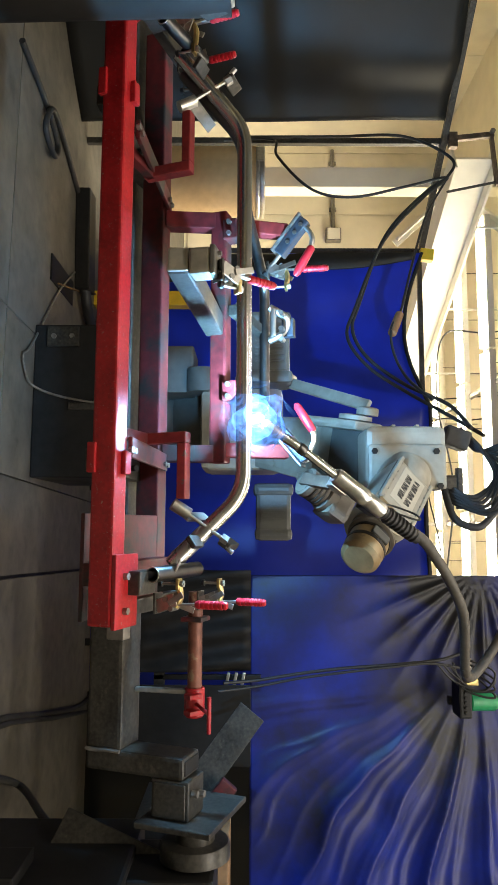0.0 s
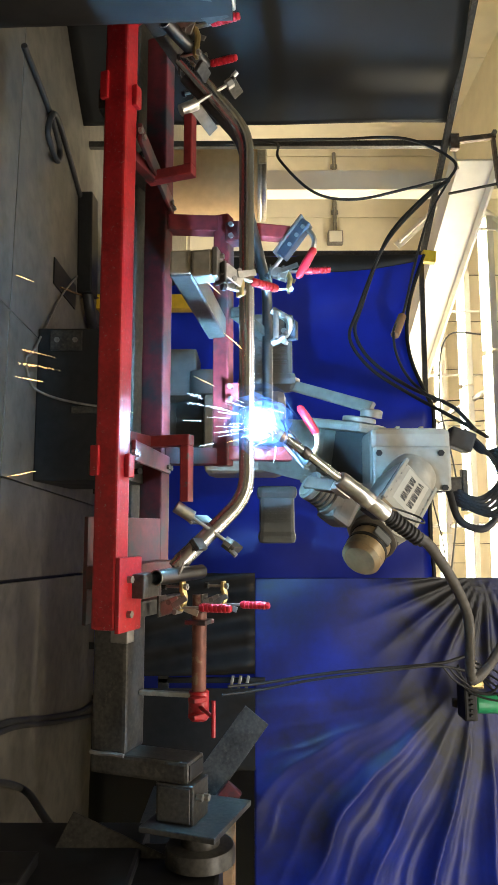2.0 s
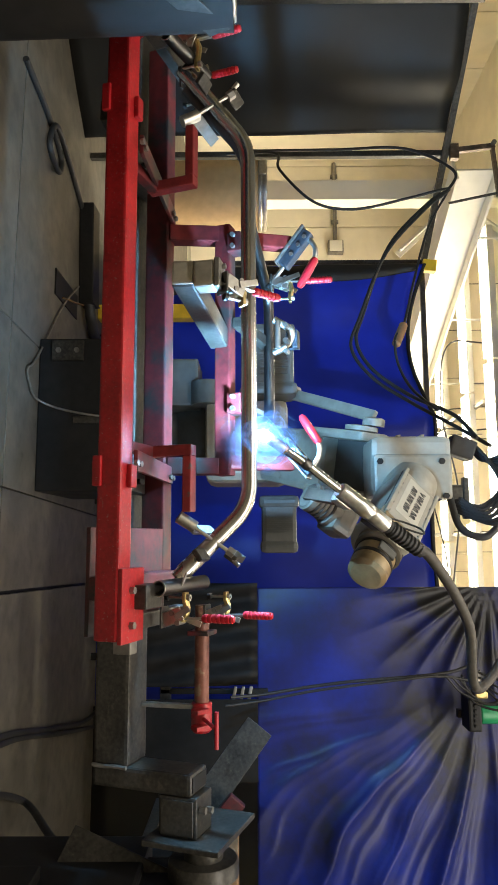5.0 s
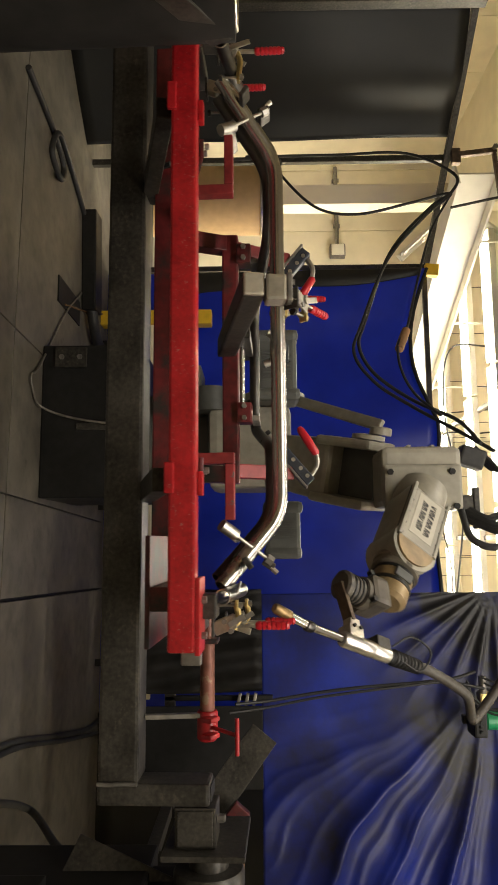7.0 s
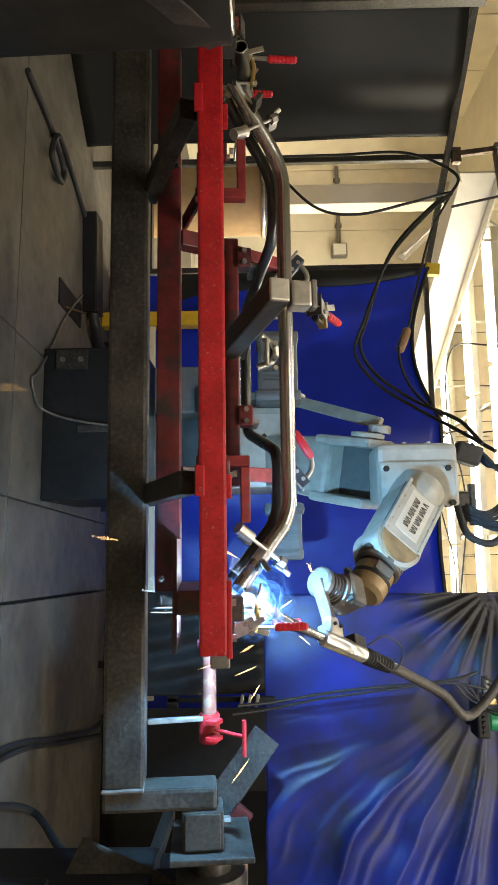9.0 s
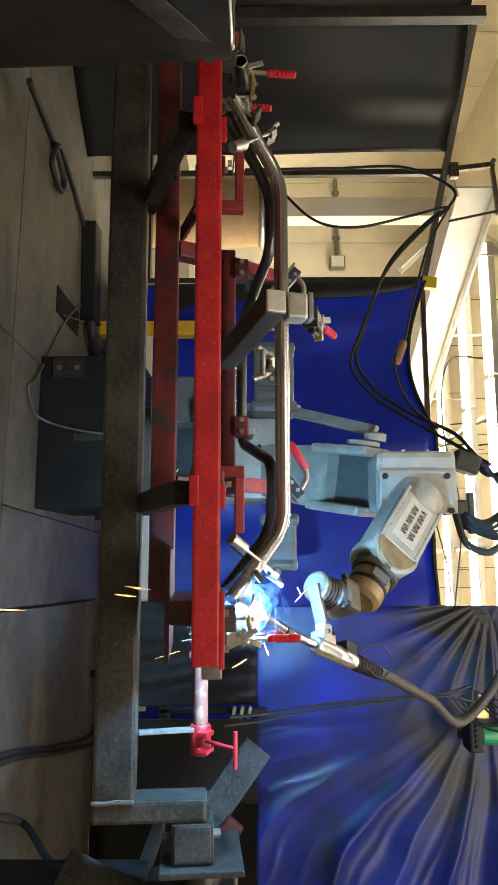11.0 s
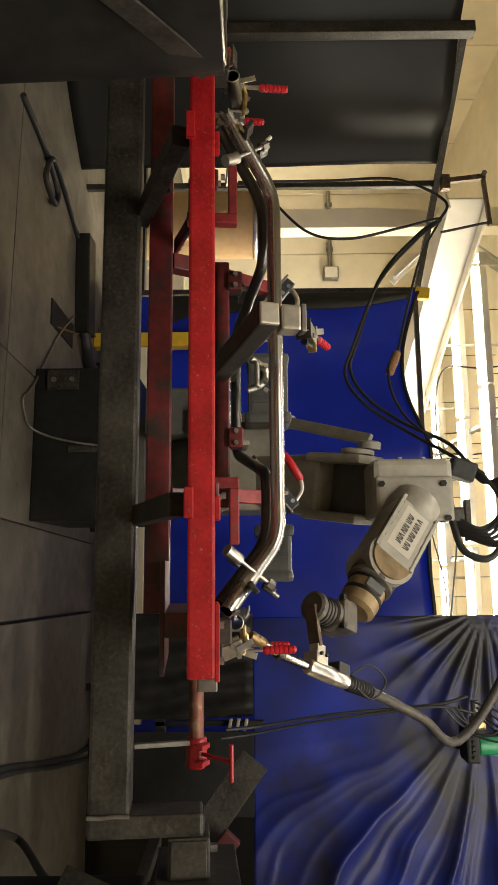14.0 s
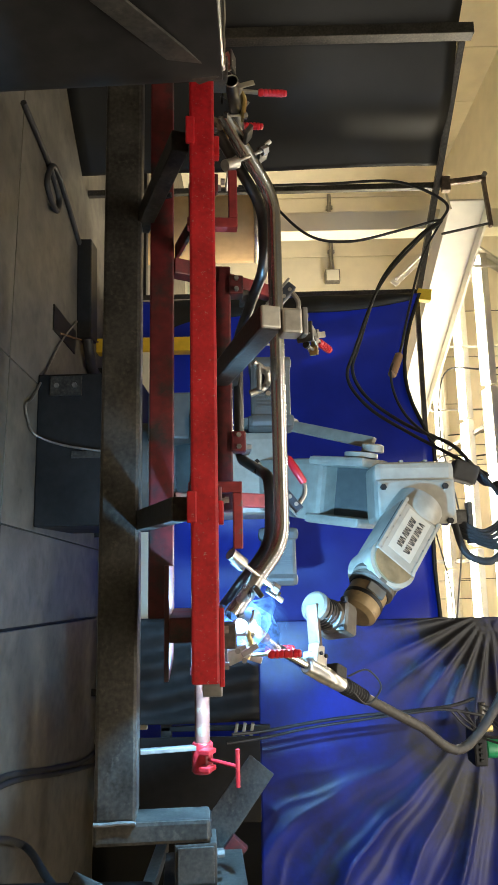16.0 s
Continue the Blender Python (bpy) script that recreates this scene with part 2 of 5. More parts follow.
floor = slab("floor", (0, 3, -0.12), (16, 18, 0.2), BLACK, "dull grey sealed concrete floor with sawn joints", "floor")
xs, ys = (-8, -0.629, 0.029, 0.42, 8), (-6, 0.72, 12)
for i in range(4):
    for j in range(2):
        gx, gy = (0.014 if i == 3 else 0.006), 0.009
        w, d = xs[i + 1] - xs[i] - gx, ys[j + 1] - ys[j] - gy
        part("slab", box((xs[i] + gx + w / 2, ys[j] + gy + d / 2, -0.01), (w, d, 0.02), bevel=0.002, m=pose(0.1, 0.8, 0, 0, 0, -2.2) @ pose(-0.1, -0.8, 0)), FLOOR, floor)


def sided_wall(name, at, size, across, label):
    """A wall of upright sheets with a narrow lap at each edge."""
    ob = slab(name, at, size, CREAM, label, "wall")
    long = size[0] if across == "x" else size[1]
    n = int(long / 0.9)
    side = -1 if (at[1] if across == "x" else at[0]) > 0 else 1
    for i in range(n):
        s = -long / 2 + (i + 0.5) * long / n
        if across == "x":
            p, q = (at[0] + s, at[1] + side * (size[1] / 2 + 0.008), at[2]), (long / n - 0.012, 0.016, size[2] - 0.1)
        else:
            p, q = (at[0] + side * (size[0] / 2 + 0.008), at[1] + s, at[2]), (0.016, long / n - 0.012, size[2] - 0.1)
        part("panel", box(p, q, bevel=0.004), CREAM, ob)
    return ob


sided_wall("wall_back", (0, 7.8, 1.9), (16, 0.2, 3.8), "x", "cream painted sheet metal back wall")
sided_wall("wall_west", (-5.4, 3, 1.9), (0.2, 18, 3.8), "y", "cream painted sheet metal side wall")
slab("wall_east", (6.1, 3, 1.9), (0.2, 18, 3.8), CREAM, "cream painted sheet metal wall", "wall")
slab("wall_front", (0, -6.1, 1.9), (16, 0.2, 3.8), CREAM, "plain wall behind the cell", "wall")
slab("ceiling", (0, 3, 3.75), (16, 18, 0.1), CREAM, "cream ribbed hall ceiling", "ceiling")


def fluorescent():
    t = thing("fluorescent_light", "lit twin tube fluorescent fitting hanging under the ceiling", "ceiling light", "rows of hall lights")
    part("housing", box((0, 0, 0.05), (1.2, 0.16, 0.06), bevel=0.01), WHITE_STEEL, t)
    for y in (-0.045, 0.045):
        part("tube", rod(bmesh.new(), (-0.58, y, 0), (0.58, y, 0), 0.019, seg=10), LIGHT, t, smooth=True)
    for x in (-0.5, 0.5):
        part("hanger", rod(bmesh.new(), (x, 0, 0.07), (x, 0, 0.72), 0.004, seg=6), STEEL_DARK, t)
    return t


first = fluorescent()
first.matrix_basis = pose(-1.9, 4.0, 2.98)
for y in (4.0, 4.7, 5.6, 6.8):
    for i in range(6):
        if (y, i) != (4.0, 0):
            copy_thing(first, pose(-1.9 + 1.215 * i + 0.22 * (y - 4), y, 2.98))

# white crane beam, column and brace
girder = thing("crane_girder", "white painted steel girder crossing the hall", "beam")
a, c = Vector((-2.5, 3.0, 2.62)), Vector((-1.1, 5.9, 2.62))
part("web", beam(bmesh.new(), a, c, 0.02, 0.3), WHITE_STEEL, girder)
for dz in (-0.15, 0.15):
    part("flange", beam(bmesh.new(), a + Vector((0, 0, dz)), c + Vector((0, 0, dz)), 0.22, 0.02), WHITE_STEEL, girder)
for k in (0.2, 0.5, 0.8):
    q = a.lerp(c, k)
    part("hanger", rod(bmesh.new(), q + Vector((0, 0, 0.15)), (q.x, q.y, 3.72), 0.012, seg=8), WHITE_STEEL, girder)
column = thing("building_column", "cream painted steel column with a diagonal brace", "column")
part("shaft", box((-2.93, 4.2, 1.86), (0.19, 0.19, 3.7), bevel=0.006), CREAM, column)
for p, q in (((-2.94, 4.05, 2.6), (-2.28, 4.05, 3.45)), ((-2.78, 4.05, 2.76), (-2.32, 4.05, 2.27))):
    part("brace", beam(bmesh.new(), p, q, 0.07, 0.02, 0.004), WHITE_STEEL, column)
    part("brace", beam(bmesh.new(), Vector(p) + Vector((0.03, 0.04, -0.02)), Vector(q) + Vector((0.03, 0.04, -0.02)), 0.012, 0.07, 0.003), WHITE_STEEL, column)
part("base_plate", box((-2.93, 4.2, 0.008), (0.3, 0.3, 0.016)), CREAM, column)
conduit = thing("wall_conduit", "grey conduit along the wall ending in a switch box", "conduit")
part("pipe", rod(bmesh.new(), (-5.2, 7.64, 2.14), (-3.98, 7.64, 2.14), 0.03, seg=10), GREY_STEEL, conduit, smooth=True)
part("switch_box", box((-3.9, 7.62, 2.14), (0.19, 0.12, 0.22), bevel=0.015), GREY_STEEL, conduit)
part("box_lid", box((-3.9, 7.553, 2.14), (0.16, 0.014, 0.18), bevel=0.005), WHITE_STEEL, conduit)
for x in (-5.0, -4.3):
    part("pipe_clip", box((x, 7.655, 2.14), (0.05, 0.05, 0.1), bevel=0.006), GREY_STEEL, conduit)
for i, (x, y, z) in enumerate(((-1.6, 4.35, 2.72), (-0.9, 5.1, 2.8), (-1.3, 6.2, 2.62))):
    hang = tagged(part("wire", sweep(spline([(x, y, 3.69), (x + 0.05, y, z + 0.4), (x + 0.1, y - 0.05, z), (x + 0.7, y, z - 0.06), (x + 1.5, y + 0.05, z + 0.08), (x + 2.6, y, z - 0.05), (x + 3.6, y, z + 0.06), (x + 3.8, y, 3.69)]), 0.008, 6), CABLE, smooth=True), "thin wire strung between the ceiling lights", "wire", "wires under the hall ceiling")
for x in (-1.0, 0.2, 1.4, 2.5):
    rail = tagged(part("light_rail", box((x, 5.35, 3.06), (0.04, 3.1, 0.04), bevel=0.004), GREY_STEEL), "grey steel rail carrying the ceiling lights", "rail", "rails over the lights")
    part("rail_rod", rod(bmesh.new(), (x, 4.4, 3.08), (x, 4.4, 3.71), 0.006, seg=6), GREY_STEEL, rail)
    part("rail_rod", rod(bmesh.new(), (x, 6.4, 3.08), (x, 6.4, 3.71), 0.006, seg=6), GREY_STEEL, rail)

for y, m in ((2.3, GREY_STEEL), (2.75, WHITE_STEEL), (2.95, RUST)):
    pipe = tagged(part("wall_pipe", rod(bmesh.new(), (-5.24, y, 0.0), (-5.24, y, 3.69), 0.03, seg=12), m, smooth=True), "slim pipe running up the hall wall", "pipe", "pipes on the hall wall")
    part("pipe_clamp", box((-5.27, y, 3.2), (0.05, 0.1, 0.04), bevel=0.004), GREY_STEEL, pipe)

# ---- curtain frame and curtains ----
frame_rail = thing("curtain_frame", "dark square tube curtain frame with posts and rails", "frame")
RAIL = [(-1.56, 2.43, 2.06), (-2.0, 1.88, 2.08), (-2.46, 1.31, 2.08)]
part("rail", beam(bmesh.new(), RAIL[0], RAIL[2], 0.035, 0.035), STEEL_DARK, frame_rail)
part("post", box((-2.0, 1.93, 1.05), (0.035, 0.035, 2.1)), STEEL_DARK, frame_rail)
part("post", box((-2.42, 1.2, 1.05), (0.06, 0.06, 2.1)), STEEL_DARK, frame_rail)
part("post", box((-1.55, 2.46, 1.04), (0.035, 0.035, 2.08)), STEEL_DARK, frame_rail)
part("strut", beam(bmesh.new(), (-2.0, 1.9, 2.1), (-2.03, 1.9, 2.36), 0.03, 0.03), RUST_GREY, frame_rail, "brown steel strut")
part("strut", beam(bmesh.new(), (-2.04, 1.9, 2.345), (-1.72, 1.9, 2.37), 0.03, 0.02), RUST_GREY, frame_rail)
part("strut", rod(bmesh.new(), (-1.74, 1.9, 2.36), (-1.68, 1.9, 2.08), 0.008, seg=8), STEEL_DARK, frame_rail)
part("strut_bolt", rod(bmesh.new(), (-2.035, 1.88, 2.345), (-2.035, 1.86, 2.345), 0.016, seg=6), GREY_STEEL, frame_rail)
part("bracket", box((-1.97, 1.86, 2.11), (0.09, 0.04, 0.05), bevel=0.004), RUST_GREY, frame_rail)
part("rail", beam(bmesh.new(), (-1.55, 2.46, 2.05), (2.2, 2.46, 2.05), 0.03, 0.03), STEEL_DARK, frame_rail)
part("rail", beam(bmesh.new(), (0.42, 1.08, 2.12), (3.4, 0.72, 2.12), 0.035, 0.035), STEEL_DARK, frame_rail)
for x, y in ((0.5, 1.07), (2.4, 0.84)):
    part("hanger", box((x, y, 2.92), (0.025, 0.025, 1.6)), STEEL_DARK, frame_rail)
part("post", box((3.42, 0.74, 1.06), (0.04, 0.04, 2.12)), STEEL_DARK, frame_rail)
part("post", box((2.2, 2.46, 1.02), (0.035, 0.035, 2.04)), STEEL_DARK, frame_rail)
part("clip", box((-1.49, 2.37, 2.075), (0.075, 0.05, 0.085), (0, 6, 0)), YELLOW, frame_rail, "yellow spring clip")


def back_wave(u, v):
    drape = 0.11 * math.exp(-((u - 0.34) / 0.2) ** 2) * v
    return 0.03 * math.sin(u * 16 + 1.5 * v) * (0.4 + v) + drape + 0.02 * noise.noise((u * 9, v * 4, 1))


def back_top(u):
    return 1.0 - 0.06 * math.sin(min(1, u / 0.37) * math.pi) * (u < 0.37)


def cloth(name, label, corner, across, height, nu, nv, wave, material, top=lambda u: 1.0, low=lambda u: 0.0, hem=None):
    bm = bmesh.new()
    corner, across = Vector(corner), Vector(across)
    nrm = across.cross(Vector((0, 0, 1))).normalized()
    g = []
    for i in range(nu + 1):
        u = i / nu
        lo, hi = low(u) * height, top(u) * height
        g.append([bm.verts.new(corner + across * u + Vector((0, 0, lo + (hi - lo) * j / nv)) + nrm * wave(u, j / nv)) for j in range(nv + 1)])
    for i in range(nu):
        for j in range(nv):
            bm.faces.new((g[i][j], g[i + 1][j], g[i + 1][j + 1], g[i][j + 1])).smooth = True
    ob = tagged(part(name, bm, material), label, "curtain", "vinyl curtains round the cell")
    sol = ob.modifiers.new("cloth", "SOLIDIFY")
    sol.thickness = 0.003
    if hem:
        edge = [corner + across * (i / 30) + Vector((0, 0, height * top(i / 30) + 0.004)) + nrm * wave(i / 30, 1) for i in range(31)]
        part("hem", sweep(edge, 0.012, 8), hem, ob, smooth=True)
    return ob


def right_wave(u, v):
    x, z = u * 2.1, v * 1.15
    # two fans of creases: one from the feeder's hook, one from the hung corner
    ax, az, bx, bz = 0.320, 0.904, -0.011, 0.956
    r = math.hypot(x - ax, z - az)
    th = math.atan2(az - z, x - ax + 0.02) + 0.13 * noise.noise((x * 1.3, z * 1.3, 4)) + 0.03 * noise.noise((x * 6, z * 6, 8))
    down = min(1.0, max(0.0, (x - ax - 0.1) * 2.2))
    fold = (1 - abs(math.sin(th * 11.5 + 0.6))) ** 1.5 * (0.6 + 0.8 * abs(noise.noise((th * 6, 0.3 * r, 9)))) + 0.15 * (1 - abs(math.sin(th * 29 + 2 * noise.noise((th * 4, r * 2, 3))))) ** 2
    one = 0.034 * fold * down * (0.45 + min(0.8, r))
    q = math.hypot(x - bx, z - bz)
    ph = math.atan2(bz - z, x - bx + 0.02) + 0.1 * noise.noise((x * 1.7, z * 1.7, 14))
    two = 0.022 * (1 - abs(math.sin(ph * 13 + 0.3))) ** 1.4 * math.exp(-((q - 0.25) / 0.2) ** 2)
    return one + two + 0.03 * noise.noise((x * 2.0, z * 1.6, 3)) + 0.006 * noise.noise((x * 6, z * 4, 5))


def left_wave(u, v):
    return 0.025 * math.sin(u * 20 + 2 * v) * v + 0.03 * noise.noise((u * 5, v * 3, 11)) + 0.05 * math.exp(-((u - 0.06) / 0.05) ** 2) * v


back = cloth("welding_curtain", "glossy blue vinyl welding curtain hanging slack behind the robot", (-1.5, 2.4, 0.001), (2.75, 0.0, 0), 2.039, 110, 30, back_wave, BLUE_VINYL, top=back_top, hem=DARK_VINYL)
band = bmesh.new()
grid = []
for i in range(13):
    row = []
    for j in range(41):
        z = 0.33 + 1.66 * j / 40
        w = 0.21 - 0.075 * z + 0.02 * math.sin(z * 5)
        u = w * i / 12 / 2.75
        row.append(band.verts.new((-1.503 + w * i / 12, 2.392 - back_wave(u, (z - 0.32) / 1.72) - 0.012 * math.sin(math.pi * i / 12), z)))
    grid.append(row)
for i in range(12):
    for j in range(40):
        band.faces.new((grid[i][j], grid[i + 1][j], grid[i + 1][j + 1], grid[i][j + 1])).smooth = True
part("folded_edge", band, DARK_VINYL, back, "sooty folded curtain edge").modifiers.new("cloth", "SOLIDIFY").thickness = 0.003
cloth("welding_curtain", "dark sooty vinyl curtain behind the headstock", (1.2, 2.36, 0.001), (2.2, 0.0, 0), 2.03, 60, 20, left_wave, DARK_VINYL)
cloth("welding_curtain", "creased blue vinyl welding curtain hung behind the headstock", (0.43, 1.06, 0.957), (2.1, -0.246, 0), 1.15, 320, 110, right_wave, BLUE_PATCHED, hem=DARK_VINYL)
cloth("welding_curtain", "dark sooty vinyl curtain hung on a steel rail", (-2.03, 1.78, 0.001), (-1.6, -1.98, 0), 2.051, 90, 30, left_wave, DARK_VINYL)

# ---- positioner cradle and fixture (own frame: axis at the origin, level) ----
cradle = thing("tilting_cradle", "dark steel tilting cradle carrying a chipped red welding fixture", "welding fixture", at=pose(0, 0, AXIS_Z, TURN_A))
part("beam", box((-0.25, -0.06, -0.212), (2.09, 0.1, 0.1), bevel=0.009), STEEL_DARK, cradle, "dark mill-scale square tube beam")
bm = box((0.821, -0.06, -0.125), (0.052, 0.1, 0.276), bevel=0.009)
part("end_arm", bm, STEEL_DARK, cradle, "brown mill-scale upright tube")
part("weld_bead", sweep(spline([(0.795, -0.112, -0.262), (0.796, -0.113, -0.23), (0.794, -0.112, -0.2), (0.795, -0.113, -0.163)]), 0.005, 8), GREY_STEEL, cradle, smooth=True)
# black plate in place of the dark hollow of the tube end
part("arm_cap", box((0.821, -0.06, 0.014), (0.036, 0.08, 0.004)), BLACK, cradle, "black plate standing for the open tube end")
part("pivot_block", box((0.894, -0.062, -0.022), (0.092, 0.095, 0.1), bevel=0.004), STEEL_DARK, cradle, "ground steel pivot block")
for y, z in ((-0.09, 0.03), (-0.05, 0.03), (-0.03, -0.045)):
    part("bolt", rod(bmesh.new(), (0.905 + 0.3 * y, y, z), (0.905 + 0.3 * y, y - 0.0, z + 0.016), 0.009, seg=6), GREY_STEEL, cradle)
part("block_lid", box((0.894, -0.111, -0.022), (0.08, 0.006, 0.086), bevel=0.002), STEEL_DARK, cradle, "screwed flat cover on the pivot block")
part("pivot_plate", box((0.949, -0.02, 0.0), (0.014, 0.25, 0.2), bevel=0.003), STEEL_DARK, cradle, "flat steel pivot plate")
part("front_beam", box((-0.365, -0.461, -0.002), (1.59, 0.05, 0.056), bevel=0.006), RED, cradle, "chipped bright red square tube")
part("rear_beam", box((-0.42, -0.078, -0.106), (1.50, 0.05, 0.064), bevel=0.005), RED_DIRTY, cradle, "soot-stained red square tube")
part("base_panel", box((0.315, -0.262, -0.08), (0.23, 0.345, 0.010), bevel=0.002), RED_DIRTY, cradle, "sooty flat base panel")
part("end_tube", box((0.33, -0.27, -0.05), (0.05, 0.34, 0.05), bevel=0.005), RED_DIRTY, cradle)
for x in (-0.755, 0.085):
    # lower cross arms with their red end tabs
    part("cross_arm", beam(bmesh.new(), (x, -0.045, -0.165), (x, -0.445, -0.05), 0.05, 0.04), STEEL_DARK, cradle, "sooty cross arm")
    part("end_tab", box((x, -0.487, -0.028), (0.064, 0.012, 0.02), bevel=0.003), RED, cradle)
    part("arm_bolt", rod(bmesh.new(), (x, -0.2, -0.1), (x, -0.21, -0.077), 0.008, seg=6), BLACK, cradle)
for x in (-0.66, 0.06):
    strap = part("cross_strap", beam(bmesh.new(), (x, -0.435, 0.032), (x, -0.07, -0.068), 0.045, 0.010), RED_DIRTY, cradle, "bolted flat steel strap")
    for y in (-0.452, -0.425, -0.115, -0.085):
        z = 0.032 - 0.274 * (y + 0.435)
        part("bolt", rod(bmesh.new(), (x + 0.008, y, z + 0.004), (x + 0.008, y, z + 0.013), 0.007, seg=6), GREY_STEEL, strap)
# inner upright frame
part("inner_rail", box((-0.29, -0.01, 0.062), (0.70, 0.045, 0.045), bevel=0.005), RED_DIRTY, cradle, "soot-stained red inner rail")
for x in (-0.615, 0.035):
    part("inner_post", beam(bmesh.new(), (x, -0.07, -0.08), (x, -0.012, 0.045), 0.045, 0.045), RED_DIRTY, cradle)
    part("clamp_post", beam(bmesh.new(), (x + 0.01 * (1 if x < 0 else -1), -0.012, 0.062), (x + 0.01 * (1 if x < 0 else -1), 0.088, 0.222), 0.038, 0.038, 0.004), RED_MID, cradle)
# L brackets holding the locating pins
for x, s in ((-0.715, -1), (0.075, 1)):
    xf = -0.31 + s * 0.332
    part("bracket_foot", box((xf, -0.27, 0.027), (0.026, 0.03, 0.126), bevel=0.003), RED_MID, cradle)
    part("bracket_base", box((xf, -0.355, -0.02), (0.026, 0.17, 0.024), bevel=0.003), RED_DIRTY, cradle)
    part("bracket_arm", box((xf + s * 0.078, -0.27, 0.079), (0.13, 0.03, 0.022), bevel=0.003), RED_MID, cradle)
    part("pad_block", box((x + 0.02 * s, -0.45, 0.032), (0.05, 0.024, 0.012), bevel=0.003), RED, cradle)
for s in (-1, 1):
    c = -0.31

    def sx(x):
        return c + s * (x - c)

    pin = part("locating_pin", rod(bmesh.new(), (sx(0.176), -0.285, 0.060), (sx(0.20), -0.262, 0.092), 0.0145), CHROME, cradle, "bright locating pin", True)
    part("pin_rod", rod(bmesh.new(), (sx(0.195), -0.268, 0.085), (sx(0.262), -0.228, 0.172), 0.0045), CHROME, pin, smooth=True)
    part("pin_nut", rod(bmesh.new(), (sx(0.252), -0.232, 0.160), (sx(0.262), -0.228, 0.174), 0.012, seg=6), GREY_STEEL, pin)
    part("pin_plate", box((sx(0.205), -0.2, 0.08), (0.03, 0.14, 0.006), (0, -s * 50, 0), 0.001), GREY_STEEL, pin)
    part("pin_jaw", box((sx(0.268), -0.2, 0.165), (0.018, 0.06, 0.03), (0, s * 35, 0), 0.003), STEEL_DARK, pin)
    part("pin_bolt", rod(bmesh.new(), (sx(0.275), -0.225, 0.17), (sx(0.288), -0.225, 0.185), 0.006, seg=8), CHROME, pin)
    part("saddle", box((sx(0.262), -0.29, 0.12), (0.03, 0.05, 0.012), (0, -s * 35, 0), 0.003), STEEL_DARK, pin)
# end plates on the front beam
plate = part("end_plate", box((0.36, -0.44, 0.03), (0.15, 0.09, 0.010), bevel=0.002), RED, cradle, "bolted red end plate")
for x in (0.33, 0.40):
    part("bolt", rod(bmesh.new(), (x, -0.45, 0.035), (x, -0.45, 0.045), 0.008, seg=6), GREY_STEEL, plate)
part("end_angle", box((0.445, -0.43, 0.012), (0.03, 0.03, 0.04), bevel=0.003), GREY_STEEL, cradle)
for s in (-1, 1):
    part("vee_block", box((-0.31 + s * 0.655, -0.40, 0.045), (0.05, 0.07, 0.035), bevel=0.004), STEEL_DARK, cradle)
    part("riser", box((-0.31 + s * 0.712, -0.27, 0.0), (0.034, 0.26, 0.03), bevel=0.004), STEEL_DARK, cradle)
# pivot shaft with its red hub and tee handle
shaft = part("pivot_shaft", rod(bmesh.new(), (0.40, -0.008, -0.004), (0.665, -0.008, -0.004), 0.019), RUST_RED, cradle, "worn red pivot shaft", True)
part("shaft_flange", box((0.47, -0.008, -0.004), (0.012, 0.06, 0.06), bevel=0.003), RED_DIRTY, shaft)
hub = part("clamp_hub", lathe([(0.024, 0), (0.027, 0.004), (0.027, 0.068), (0.022, 0.074)], 24, pose(0.645, -0.008, -0.004, 0, 90, 0)), RED, cradle, "red split clamp hub", True)
for x in (0.66, 0.70):
    part("hub_ear", box((x, -0.042, 0.008), (0.012, 0.04, 0.03), (30, 0, 0), 0.003), RED, hub)
part("hub_rod", rod(bmesh.new(), (0.682, -0.03, 0.012), (0.682, -0.105, 0.078), 0.005), RED, hub, smooth=True)
part("tee_handle", rod(bmesh.new(), (0.642, -0.107, 0.08), (0.728, -0.107, 0.08), 0.0055), RED, hub, "red tee handle", True)
part("hub_link", beam(bmesh.new(), (0.655, -0.02, -0.02), (0.655, -0.04, -0.16), 0.012, 0.02), GREY_STEEL, hub)


def grip_mesh(n=0.075, r=0.0095, ribs=6):
    prof = [(0.0065, 0), (r * 0.9, 0.003)]
    for i in range(ribs):
        z = 0.006 + i * (n - 0.014) / ribs
        d = (n - 0.014) / ribs
        prof += [(r, z), (r * 1.02, z + d * 0.35), (r, z + d * 0.66), (r * 0.84, z + d * 0.72), (r * 0.84, z + d * 0.92)]
    prof += [(r * 0.95, n - 0.006), (r * 0.7, n - 0.001), (0.002, n)]
    return lathe(prof, 16)


